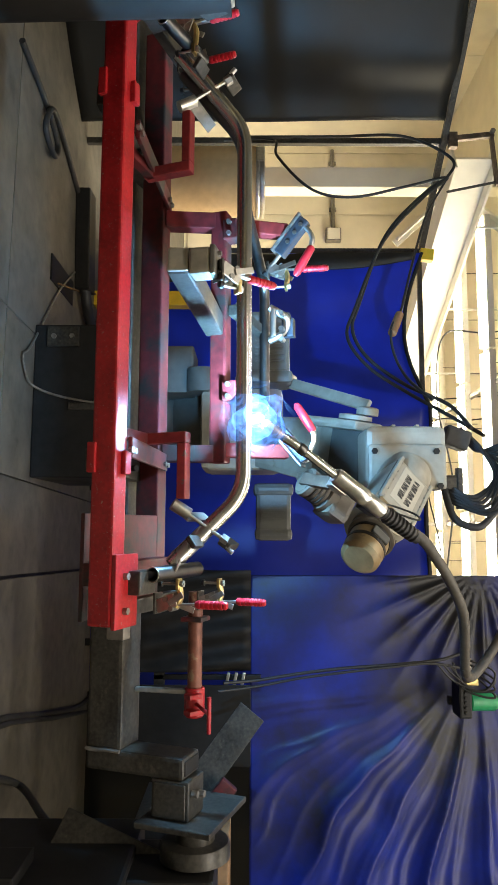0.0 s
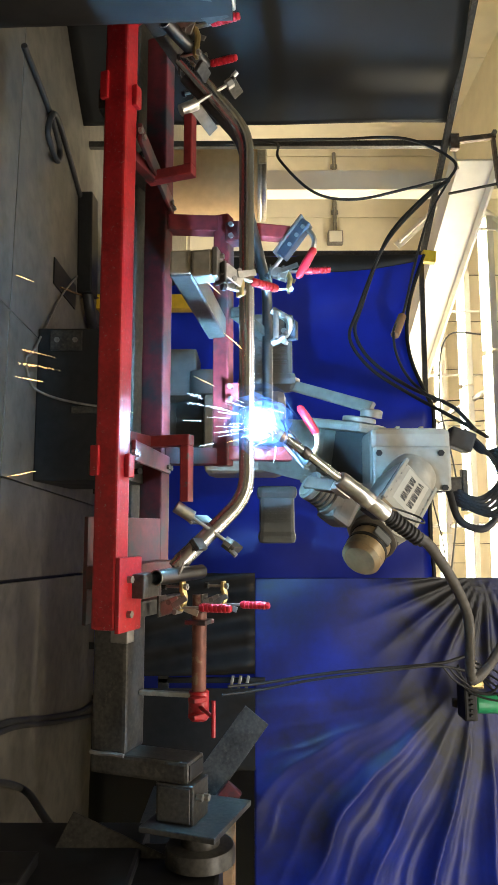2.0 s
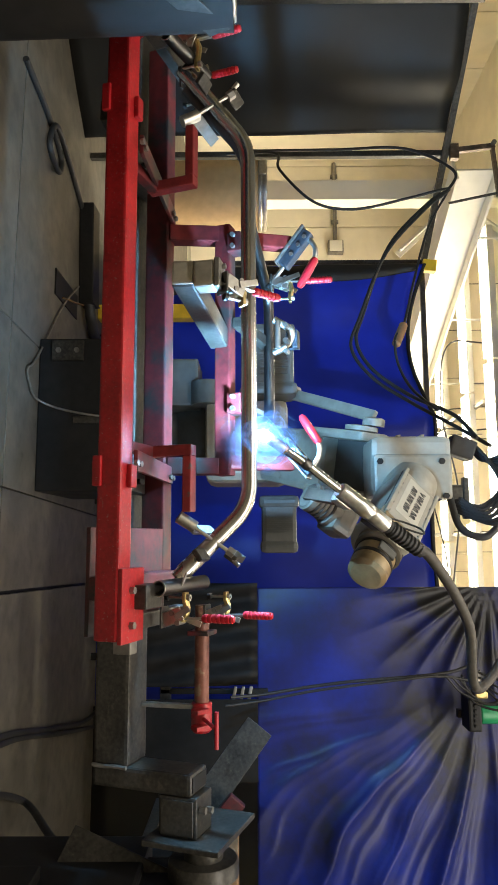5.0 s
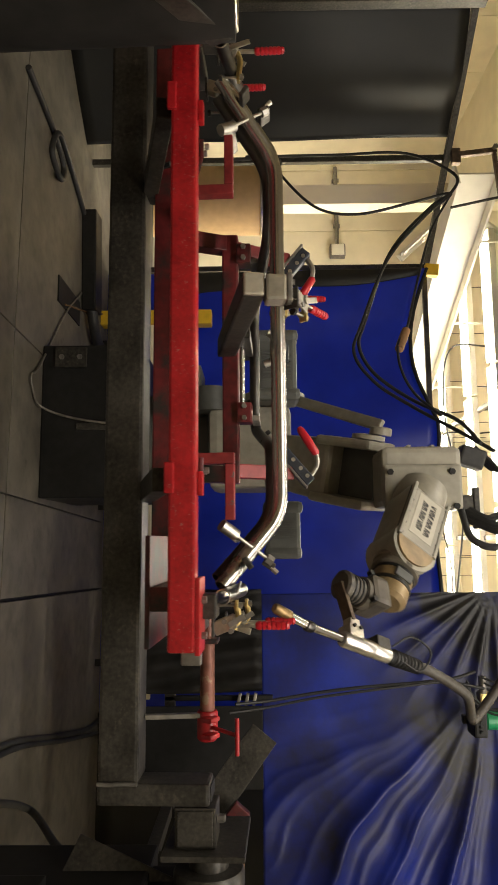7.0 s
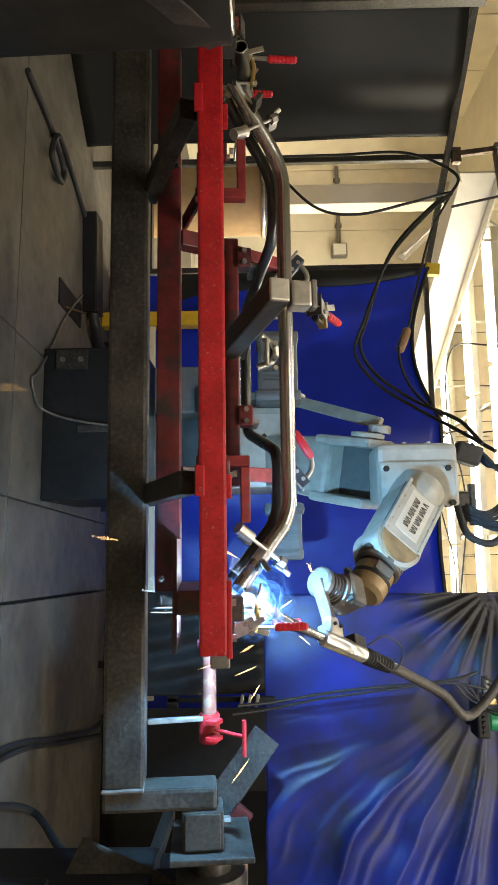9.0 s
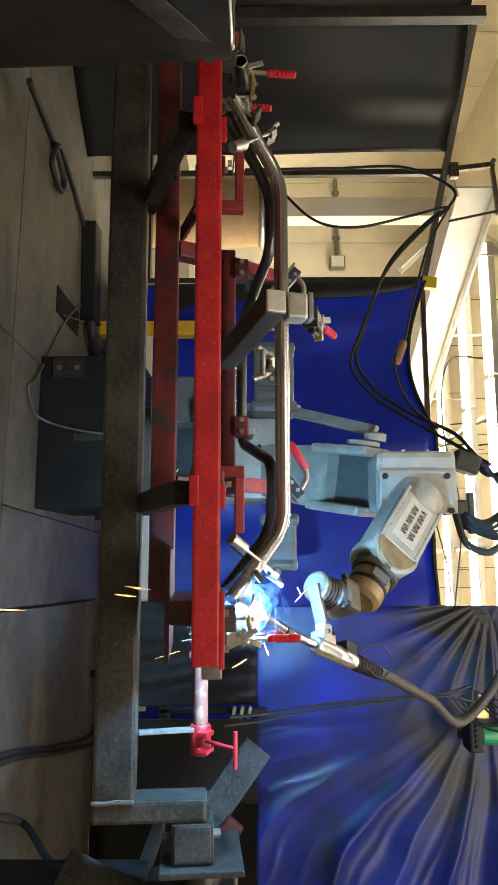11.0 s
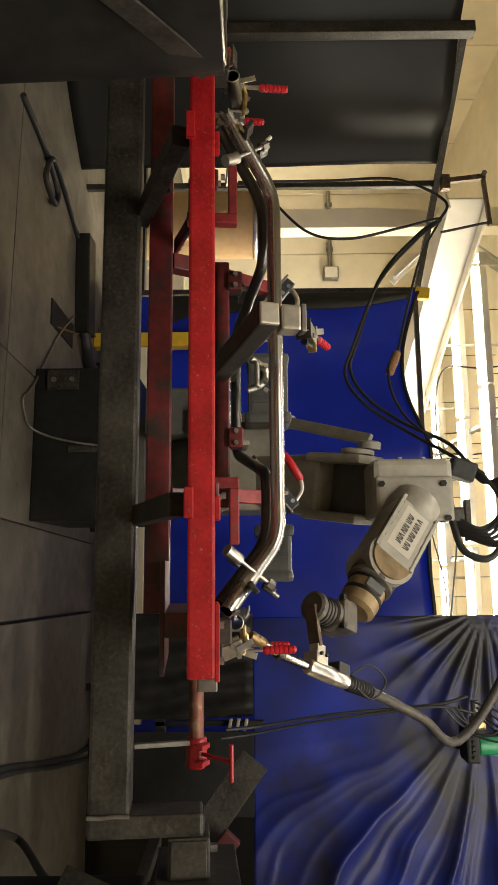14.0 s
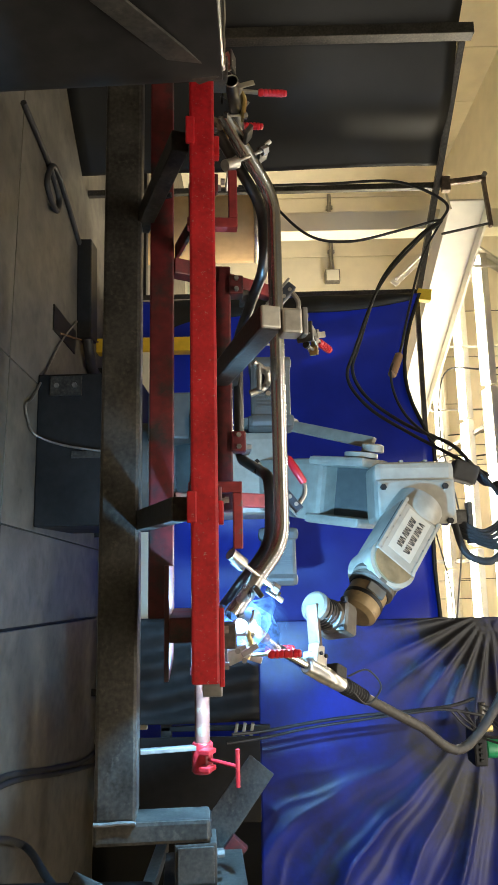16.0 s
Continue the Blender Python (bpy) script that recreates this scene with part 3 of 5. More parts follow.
def toggle_clamp(m, arm=0.07, lift=0.055, label="plated toggle clamp with a ribbed red grip"):
    """Grip along local z, arm along local x, pivot at the origin."""
    body = part("toggle_clamp", box((0.004, -0.012, -0.02), (0.03, 0.004, 0.05), (0, 22, 0), 0.0015), CHROME, cradle, label)
    body.matrix_basis = m
    part("side_plate", box((0.004, 0.012, -0.02), (0.03, 0.004, 0.05), (0, 22, 0), 0.0015), CHROME, body)
    part("link_plate", box((-0.006, -0.017, 0.012), (0.014, 0.003, 0.05), (0, -18, 0), 0.001), CHROME, body)
    part("link_plate", box((0.014, 0.017, 0.006), (0.013, 0.003, 0.04), (0, 30, 0), 0.001), GREY_STEEL, body)
    part("foot", box((0.002, 0, -0.045), (0.046, 0.036, 0.005), bevel=0.001), STEEL_DARK, body)
    part("pivot_pin", rod(bmesh.new(), (-0.008, -0.017, -0.006), (-0.008, 0.017, -0.006), 0.006, seg=10), GREY_STEEL, body)
    part("pivot_pin", rod(bmesh.new(), (0.012, -0.017, -0.02), (0.012, 0.017, -0.02), 0.006, seg=10), GREY_STEEL, body)
    part("arm", sweep(rounded([(-0.005, 0, 0.0), (arm * 0.35, 0, 0.012), (arm, 0, 0.006)], 0.01), 0.0075, 8), BRASS, body, "yellow-zinc clamping arm")
    part("arm_end", box((arm, 0, 0.006), (0.024, 0.02, 0.008), bevel=0.002), BRASS, body)
    part("spindle", rod(bmesh.new(), (arm, 0, -0.035), (arm, 0, 0.02), 0.0035, seg=10), CHROME, body, smooth=True)
    part("spindle_nut", rod(bmesh.new(), (arm, 0, 0.01), (arm, 0, 0.018), 0.008, seg=6), CHROME, body)
    part("spindle_pad", rod(bmesh.new(), (arm, 0, -0.042), (arm, 0, -0.034), 0.008, seg=12), BLACK, body)
    part("lever", beam(bmesh.new(), (0.0, 0, 0.0), (0.002, 0, lift), 0.012, 0.006, 0.002), CHROME, body)
    g = part("grip", grip_mesh(), GRIP, body, "ribbed red vinyl grip", True)
    g.matrix_basis = pose(0.002, 0, lift - 0.008)
    return body


for s in (-1, 1):
    c = -0.31
    turn = 180 if s > 0 else 0
    toggle_clamp(pose(c + s * 0.687, -0.30, 0.10, 0, 0, turn)) if s < 0 else toggle_clamp(pose(c + 0.708, -0.32, 0.09, 0, 0, turn), arm=0.045)
    toggle_clamp(pose(c + 0.722, -0.11, 0.10, 0, 0, turn), arm=0.045, lift=0.06) if s > 0 else toggle_clamp(pose(c - 0.667, -0.19, 0.06, 0, 0, 0), lift=0.045)
    if s < 0:
        toggle_clamp(pose(c + s * 0.70, -0.375, 0.035, 200, 0, 0), arm=0.04, lift=0.03)


def long_toggle(m, flip):
    """A push clamp with a long smooth handle; plunger along local x."""
    body = part("push_clamp", box((0, 0, 0), (0.12, 0.034, 0.03), bevel=0.004), STEEL_BLUE, cradle, "blue-grey push clamp with a long red handle")
    body.matrix_basis = m
    part("clamp_base", box((0, 0, -0.019), (0.13, 0.05, 0.007), bevel=0.002), GREY_STEEL, body)
    part("plunger", rod(bmesh.new(), (0.055, 0, 0), (0.12, 0, 0), 0.006), CHROME, body, smooth=True)
    part("plunger_tip", rod(bmesh.new(), (0.12, 0, 0), (0.132, 0, 0), 0.0085, seg=10), BLACK, body)
    part("lever", sweep(rounded([(-0.045, 0, 0.012), (-0.035, 0, 0.05), (0.0, 0, 0.068)], 0.03), 0.0075, 8), CHROME, body, smooth=True)
    g = part("grip", lathe([(0.007, 0), (0.0115, 0.006), (0.0125, 0.05), (0.011, 0.085), (0.006, 0.094), (0.001, 0.095)], 16), GRIP, body, "long smooth red handle", True)
    g.matrix_basis = pose(-0.012, 0, 0.065, 0, 82, 0)
    for x in (-0.04, -0.012, 0.02):
        part("rivet", rod(bmesh.new(), (x, -0.02, 0.004), (x, 0.02, 0.004), 0.006, seg=10), CHROME, body)
    return body


long_toggle(pose(-0.585, 0.085, 0.24, 0, 40, 0), 1)
long_toggle(pose(0.005, 0.085, 0.24, 0, 40, 180), -1)
# square arm with a bolted block across the bar
arm = part("block_arm", beam(bmesh.new(), (-0.315, -0.02, 0.05), (-0.332, -0.45, 0.146), 0.056, 0.05, 0.006), STEEL_DARK, cradle, "dark square tube arm")
part("arm_end", beam(bmesh.new(), (-0.3319, -0.447, 0.1454), (-0.3323, -0.457, 0.1476), 0.052, 0.046, 0.012), PALE_STEEL, arm, "bare welded end cap")
part("clamp_block", box((-0.325, -0.43, 0.192), (0.058, 0.05, 0.046), (-8, 0, 0), 0.006), PALE_STEEL, arm, "pale machined clamp block")
part("block_cap", box((-0.325, -0.425, 0.22), (0.064, 0.055, 0.012), (-8, 0, 0), 0.003), GREY_STEEL, arm)
for dx in (-0.02, 0.02):
    part("bolt", rod(bmesh.new(), (-0.325 + dx, -0.425, 0.224), (-0.325 + dx, -0.424, 0.234), 0.006, seg=6), GREY_STEEL, arm)
toggle_clamp(pose(-0.31, -0.385, 0.25, -58, 0, 0), arm=0.03, lift=0.045, label="small toggle clamp with a ribbed red grip")
toggle_clamp(pose(-0.50, 0.10, 0.21, -10, 0, 0), arm=0.05, lift=0.06)
# pivoting plated clamp in the middle of the rear run
mid = part("locking_arm", sweep(rounded([(-0.40, 0.12, 0.16), (-0.37, 0.14, 0.21), (-0.33, 0.15, 0.2), (-0.31, 0.15, 0.15)], 0.02), 0.011, 10), CHROME, cradle, "bright plated locking arm", True)
part("locking_block", box((-0.345, 0.16, 0.205), (0.055, 0.03, 0.035), bevel=0.004), STEEL_BLUE, mid)
part("locking_pin", rod(bmesh.new(), (-0.39, 0.11, 0.175), (-0.31, 0.11, 0.175), 0.008), CHROME, mid, smooth=True)
for x in (-0.375, -0.33, -0.30):
    part("bolt", rod(bmesh.new(), (x, 0.10, 0.2), (x, 0.125, 0.2), 0.008, seg=6), CHROME, mid)
for x in (-0.58, -0.13):
    sup = part("tube_rest", box((x, -0.02, 0.10), (0.055, 0.05, 0.04), bevel=0.004), RED_DIRTY, cradle, "bolted red rest block")
    part("rest_fork", box((x + 0.01, 0.04, 0.128), (0.014, 0.1, 0.022), bevel=0.002), GREY_STEEL, sup)
    for dx in (-0.016, 0.016):
        part("bolt", rod(bmesh.new(), (x + dx, -0.046, 0.1), (x + dx, -0.056, 0.1), 0.007, seg=6), GREY_STEEL, sup)
part("cross_bar", box((-0.36, 0.11, 0.10), (0.03, 0.25, 0.03), bevel=0.003), STEEL_DARK, cradle)
part("slide_rod", rod(bmesh.new(), (-0.42, 0.09, 0.085), (-0.12, 0.09, 0.085), 0.009), TUBE, cradle, "bright slide rod", True)
chain = part("chain", sweep([(-0.43, 0.06, 0.10), (-0.41, 0.055, 0.092)], 0.003, 6), CHROME, cradle, "short bright chain")
for i in range(6):
    lk = [(-0.43 + 0.012 * i + 0.009 * math.cos(k * math.pi / 4), 0.05, 0.10 - 0.004 * i + 0.0055 * math.sin(k * math.pi / 4)) for k in range(9)]
    part("link", sweep(lk, 0.0016, 6), CHROME, chain, smooth=True)

# ---- the tube frame being welded ----
work = thing("bent_tube_frame", "bright bent steel tube frame clamped in the fixture", "tube frame", at=pose(0, 0, AXIS_Z, TURN_A))
R1 = 0.0188
part("front_tube", sweep(rounded([(-0.935, -0.288, 0.06), (-0.768, -0.18, 0.194), (0.15, -0.18, 0.194), (0.315, -0.288, 0.06)], 0.055, 10), R1, 20, 0.002), TUBE, work, "bright bent front tube", True)
part("rear_tube", sweep(rounded([(-0.92, -0.236, 0.045), (-0.768, -0.128, 0.172), (-0.60, -0.128, 0.174), (-0.50, 0.2, 0.118), (-0.12, 0.2, 0.118), (-0.02, -0.128, 0.174), (0.15, -0.128, 0.172), (0.30, -0.236, 0.045)], 0.055, 8), 0.0155, 18, 0.002), TUBE_DULL, work, "duller bent rear tube", True)
for s in (-1, 1):
    x = -0.31 + s * 0.637
    part("end_sleeve", sweep([(x + s * 0.002, -0.398, 0.072), (x, -0.32, 0.085), (x - s * 0.002, -0.23, 0.1)], 0.0165, 20, 0.0022), TUBE_DULL, work, "open tube end sleeve", True)
    part("sleeve_lip", sweep([(x + s * 0.002 + 0.0158 * math.cos(k * math.pi / 12), -0.399 - 0.0026 * math.sin(k * math.pi / 12), 0.072 + 0.0158 * math.sin(k * math.pi / 12)) for k in range(25)], 0.0016, 6), CHROME, work, smooth=True)
part("weld_seam", sweep(rounded([(0.30, -0.336, 0.106), (0.318, -0.345, 0.102), (0.33, -0.34, 0.092)], 0.01), 0.003, 8), GREY_STEEL, work, smooth=True)

# ---- headstock ----
head = thing("headstock", "dark steel headstock base with a round pivot flange", "machine base")
part("pillar", box((1.22, 0.0, 0.33), (0.34, 0.4, 0.66), bevel=0.01), BLACK, head)
part("bearing", lathe([(0.05, 0), (0.05, 0.06), (0.085, 0.062), (0.09, 0.07), (0.09, 0.1), (0.07, 0.105)], 28, pose(0.96, -0.005, AXIS_Z, 0, 90, 0)), STEEL_DARK, head, smooth=True)
part("bearing_block", box((1.2, 0, 0.75), (0.26, 0.24, 0.24), bevel=0.012), BLACK, head)
part("front_box", box((1.12, -0.13, 0.24), (0.2, 0.16, 0.36), bevel=0.006), BLACK, head, "black switch box")
part("side_channel", beam(bmesh.new(), (1.03, 0.08, 0.45), (1.12, 0.02, 0.72), 0.05, 0.1, 0.004), STEEL_DARK, head)
part("foot_plate", box((1.2, 0, 0.01), (0.5, 0.5, 0.02)), STEEL_DARK, head)
part("inclined_guard", beam(bmesh.new(), (1.11, 0.55, 0.77), (0.862, 0.60, 0.965), 0.004, 0.10), STEEL_DARK, head, "bent dark sheet metal guard")
part("upright_guard", box((0.985, 0.88, 0.68), (0.30, 0.006, 0.56), bevel=0.001), BLACK, head)
flap = bmesh.new()
grid = [[flap.verts.new((0.40 + 0.39 * i / 24, 0.9 + 0.022 * math.sin(i * 0.9 + 0.35 * j) * (0.3 + j / 14) + 0.012 * noise.noise((i * 0.3, j * 0.4, 2)), 0.42 + 0.54 * j / 14)) for j in range(15)] for i in range(25)]
for i in range(24):
    for j in range(14):
        flap.faces.new((grid[i][j], grid[i + 1][j], grid[i + 1][j + 1], grid[i][j + 1])).smooth = True
flap = part("guard_flap", flap, BLACK_MATT, head, "dark creased vinyl flap")
flap.modifiers.new("cloth", "SOLIDIFY").thickness = 0.003
part("flap_bar", box((0.62, 0.9, 0.415), (0.5, 0.03, 0.03)), STEEL_DARK, head)
part("guard_post", box((0.815, 0.93, 0.79), (0.02, 0.02, 0.42)), BLACK, head)
# bright slivers stand for the lit wall showing through the gap
for z in (0.87, 0.9, 0.93):
    part("post_clip", box((0.815, 0.9, z), (0.046, 0.02, 0.012), (0, 12, 0), 0.002), CHROME, head)
part("guard_arm", box((0.86, 0.94, 0.6), (0.72, 0.04, 0.04)), STEEL_DARK, head)
part("guard_arm", box((1.2, 0.5, 0.6), (0.04, 0.7, 0.04)), STEEL_DARK, head)
part("red_corner", box((1.1, 0.5, 0.86), (0.1, 0.03, 0.06), (0, 40, 0), 0.004), RED_DIRTY, head)
crate = thing("rusty_block", "rusty yellowish steel block beside the bearing", "block")
part("body", box((1.28, 0.42, 0.84), (0.22, 0.2, 0.11), bevel=0.006), RUST, crate)
part("plinth", box((1.3, 0.43, 0.391), (0.2, 0.18, 0.786), bevel=0.006), BLACK, crate)

# ---- tailstock column near the camera ----
tail = thing("tailstock_column", "black tapered round steel column with a ragged bright rim", "machine column")
bm = bmesh.new()
bmesh.ops.create_cube(bm, size=1)
bmesh.ops.scale(bm, vec=(0.56, 0.44, 0.9), verts=bm.verts)
bmesh.ops.bevel(bm, geom=[e for e in bm.edges if abs(e.verts[0].co.z - e.verts[1].co.z) > 0.5], offset=0.12, segments=8, affect="EDGES", profile=0.5)
for v in bm.verts:
    v.co.x -= 0.03 * (v.co.z + 0.45)
bmesh.ops.translate(bm, vec=(-1.02, -0.77, 0.462), verts=bm.verts)
part("shell", bm, BLACK_MATT, tail, smooth=True)
rim = []
for k in range(61):
    q = k / 60 * 2 * math.pi
    cx, sy = math.cos(q), math.sin(q)
    rim.append((-1.06 + 0.28 * math.copysign(abs(cx) ** 0.55, cx), -0.77 + 0.22 * math.copysign(abs(sy) ** 0.55, sy), 0.914 + 0.004 * noise.noise((k * 0.9, 1, 1))))
part("rim", sweep(rim, 0.004, 6), CHROME, tail, "ragged bright cut rim", True)
part("strap", beam(bmesh.new(), (-0.742, -0.88, 0.72), (-0.777, -0.62, 0.885), 0.006, 0.05, 0.001), STEEL_DARK, tail, "flat steel strap")
part("foot", box((-1.09, -0.77, 0.01), (0.7, 0.6, 0.02)), BLACK, tail)
lintel = thing("rusty_upright", "rough rusty steel upright", "post")
part("bar", box((-1.43, -0.25, 0.8), (0.1, 0.12, 1.6), bevel=0.012), RUST, lintel)

# ---- robot ----
robot = thing("welding_robot", "grey six-axis arc welding robot with a sooty wrist", "robot")
ped = part("pedestal", box((-0.318, 1.42, 0.22), (0.68, 0.62, 0.44), bevel=0.008), BLACK, robot, "black steel riser box")
part("pedestal_plate", box((-0.60, 1.10, 0.13), (0.09, 0.012, 0.14), bevel=0.003), STEEL_DARK, ped)
for z in (0.09, 0.17):
    part("bolt", rod(bmesh.new(), (-0.60, 1.094, z), (-0.60, 1.084, z), 0.012, seg=6), GREY_STEEL, ped)
part("pedestal_rail", box((-0.29, 1.106, 0.3), (0.03, 0.012, 0.28), bevel=0.002), STEEL_DARK, ped)
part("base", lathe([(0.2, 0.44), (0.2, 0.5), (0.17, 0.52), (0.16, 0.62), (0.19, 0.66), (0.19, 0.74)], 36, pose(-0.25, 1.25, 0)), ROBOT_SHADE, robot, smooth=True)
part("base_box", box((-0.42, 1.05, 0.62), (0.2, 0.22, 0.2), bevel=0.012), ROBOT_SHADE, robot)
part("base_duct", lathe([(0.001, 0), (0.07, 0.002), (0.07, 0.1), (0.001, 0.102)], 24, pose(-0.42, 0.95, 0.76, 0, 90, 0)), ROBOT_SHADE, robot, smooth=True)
sh = part("shoulder", box((-0.17, 1.08, 0.92), (0.34, 0.34, 0.34), bevel=0.035), ROBOT, robot)
part("shoulder_cap", lathe([(0.13, 0), (0.13, 0.03), (0.11, 0.04)], 32, pose(-0.36, 0.98, 1.02, 0, -90, 0)), ROBOT, sh, smooth=True)


def motor(x0, x1, y, z, w):
    s = 1 if x1 > x0 else -1
    n = abs(x1 - x0)
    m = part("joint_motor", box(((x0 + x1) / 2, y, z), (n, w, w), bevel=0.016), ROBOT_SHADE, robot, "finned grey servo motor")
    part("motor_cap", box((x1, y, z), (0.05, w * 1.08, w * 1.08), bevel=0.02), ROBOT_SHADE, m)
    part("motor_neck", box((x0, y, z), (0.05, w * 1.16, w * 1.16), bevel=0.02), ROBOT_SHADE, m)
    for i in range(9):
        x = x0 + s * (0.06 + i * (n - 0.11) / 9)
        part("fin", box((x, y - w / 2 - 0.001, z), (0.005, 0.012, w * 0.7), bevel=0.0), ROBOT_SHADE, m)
    return m


motor(-0.36, -0.60, 0.88, 1.03, 0.16)
motor(0.08, 0.26, 0.99, 1.05, 0.14)


def strip(points, w):
    """A solid of half width w in x from an outline in (y, z)."""
    bm = bmesh.new()
    va = [bm.verts.new((-w, y, z)) for y, z in points]
    vb = [bm.verts.new((w, y, z)) for y, z in points]
    bm.faces.new(va)
    bm.faces.new(vb)
    for i in range(len(points)):
        j = (i + 1) % len(points)
        bm.faces.new((va[i], va[j], vb[j], vb[i]))
    bmesh.ops.recalc_face_normals(bm, faces=bm.faces)
    bmesh.ops.bevel(bm, geom=bm.edges[:], offset=0.008, segments=2, affect="EDGES", profile=0.6)
    return bm


# lower arm: built upright from its pivot, 0.53 long
bm = beam(bmesh.new(), (0, 0, -0.05), (0, 0, 0.40), 0.2, 0.16, 0.022)
for w in bm.verts:
    w.co.x *= 1.0 + 0.22 * max(0.0, (w.co.z - 0.1) / 0.3)
lower = part("lower_arm", bm, ROBOT, robot)
part("yoke_cheek", box((-0.108, -0.01, 0.46), (0.036, 0.17, 0.25), bevel=0.014), ROBOT, lower)
part("yoke_cheek", box((0.108, -0.01, 0.46), (0.036, 0.17, 0.25), bevel=0.014), ROBOT, lower)
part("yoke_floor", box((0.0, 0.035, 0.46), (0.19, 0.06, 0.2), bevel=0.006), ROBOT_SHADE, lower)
part("pivot_disc", lathe([(0.06, 0), (0.06, 0.016), (0.04, 0.02), (0.001, 0.021)], 28, pose(-0.128, -0.03, 0.53, 0, -90, 0)), ROBOT, lower, smooth=True)
part("link_boss", lathe([(0.04, 0), (0.04, 0.025), (0.03, 0.03), (0.001, 0.03)], 24, pose(-0.15, -0.01, 0.565, 0, -90, 0)), ROBOT, lower, smooth=True)
link = part("link_rod", beam(bmesh.new(), (-0.27, 0.03, 0.02), (-0.185, -0.0, 0.56), 0.022, 0.045, 0.007), ROBOT, lower, "slim parallel link")

# elbow housing: origin at the forearm collar
elbow = part("elbow_housing", box((-0.085, 0.11, 0.02), (0.2, 0.2, 0.27), bevel=0.02), ROBOT, robot)
part("top_cover", box((-0.178, 0.11, 0.02), (0.02, 0.18, 0.24), bevel=0.008), ROBOT, elbow)
for z in (-0.02, 0.06):
    part("cover_rib", box((-0.19, 0.10, z), (0.006, 0.17, 0.012), bevel=0.002), ROBOT, elbow)
part("face_plate", box((-0.05, 0.012, 0.02), (0.15, 0.03, 0.26), bevel=0.01), ROBOT, elbow)
for x, z in ((-0.1, -0.09), (-0.1, 0.115), (0.015, 0.125), (0.015, -0.085)):
    part("bolt", rod(bmesh.new(), (x, -0.004, z), (x, -0.014, z), 0.011, seg=6), BLACK, elbow)
for z in (0.03, 0.075):
    for k in range(3):
        part("mark", box((-0.1895, 0.06 + 0.0, z + 0.006 * k), (0.002, 0.018, 0.003), bevel=0), INK, elbow)
part("rear_bracket", box((0.0, 0.10, 0.17), (0.05, 0.12, 0.07), bevel=0.01), STEEL_DARK, elbow)
part("cable_clamp", box((0.02, 0.05, 0.205), (0.14, 0.03, 0.02), bevel=0.004), STEEL_DARK, elbow)
for i in range(6):
    pts = spline([(0.0 + 0.012 * i, 0.06, 0.16), (0.05 + 0.01 * i, 0.02 - 0.01 * i, 0.24 + 0.012 * i), (-0.02 - 0.02 * i, 0.06, 0.33 + 0.01 * i), (-0.12, 0.1 + 0.01 * i, 0.3), (-0.2, 0.14, 0.24)])
    part("loom_cable", sweep(pts, 0.007, 8), CABLE, elbow, smooth=True)
part("loom_arch", sweep(spline([(0.02, 0.04, 0.15), (0.12, -0.0, 0.17), (0.15, -0.02, 0.24), (0.10, 0.0, 0.3), (0.03, 0.05, 0.32)]), 0.012, 10), CABLE, elbow, smooth=True)
part("loom_plug", box((-0.16, 0.13, 0.22), (0.07, 0.07, 0.09), (0, 20, 0), 0.01), CABLE, elbow)

# forearm: along local z from the collar, 0.36 long
fore = part("forearm", lathe([(0.085, -0.05), (0.085, 0.03), (0.08, 0.04), (0.075, 0.05)], 36), ROBOT, robot, smooth=True)
bm = box((0, 0, 0.13), (0.158, 0.14, 0.24), bevel=0.03)
rod(bm, (0, -0.07, 0.245), (0, 0.07, 0.245), 0.079, seg=40)
part("arm_shell", bm, ROBOT, fore, smooth=True)
bm = rod(bmesh.new(), (0, -0.078, 0.245), (0, -0.062, 0.245), 0.066, seg=36)
part("cover_rim", box((0, -0.063, 0.14), (0.148, 0.008, 0.23), bevel=0.003), ROBOT_SHADE, fore)
part("cover_end", bm, ROBOT_BROWN, fore, "scorched rounded cover end", True)
part("cover", box((0, -0.069, 0.14), (0.130, 0.02, 0.22), bevel=0.008), ROBOT, fore, "screwed arm cover plate")
part("label", box((0, -0.0793, 0.13), (0.086, 0.0015, 0.17), bevel=0), LABEL, fore, "worn pale maker's label with dark bars")
for k in range(22):
    for row in (-0.017, 0.014):
        if (k * 5 + int(row * 1000)) % 7:
            h = 0.021 + 0.004 * ((k * 3) % 3)
            part("label_bar", box((row + 0.0015 * (k % 2), -0.0806, 0.066 + 0.006 * k), (h, 0.0012, 0.0032), (0, 12 * ((k * 2) % 3 - 1), 0), 0), INK, fore)
for z in (0.045, 0.095, 0.145, 0.195, 0.235):
    for x in (-0.066, 0.066):
        part("screw", rod(bmesh.new(), (x * 0.92, -0.07, z), (x * 0.92, -0.0815, z), 0.0042, seg=8), GREY_STEEL, fore)
part("wrist_ring", lathe([(0.066, 0.275), (0.072, 0.285), (0.072, 0.30), (0.066, 0.304), (0.066, 0.31), (0.071, 0.313), (0.071, 0.325), (0.064, 0.33)], 36), ROBOT_DARK, fore, smooth=True)
part("wrist_drum", lathe([(0.05, 0.30), (0.06, 0.31), (0.06, 0.37), (0.055, 0.375), (0.055, 0.38), (0.06, 0.385), (0.058, 0.42), (0.045, 0.432), (0.001, 0.435)], 36), ROBOT_BROWN, fore, "brown scorched wrist drum", True)

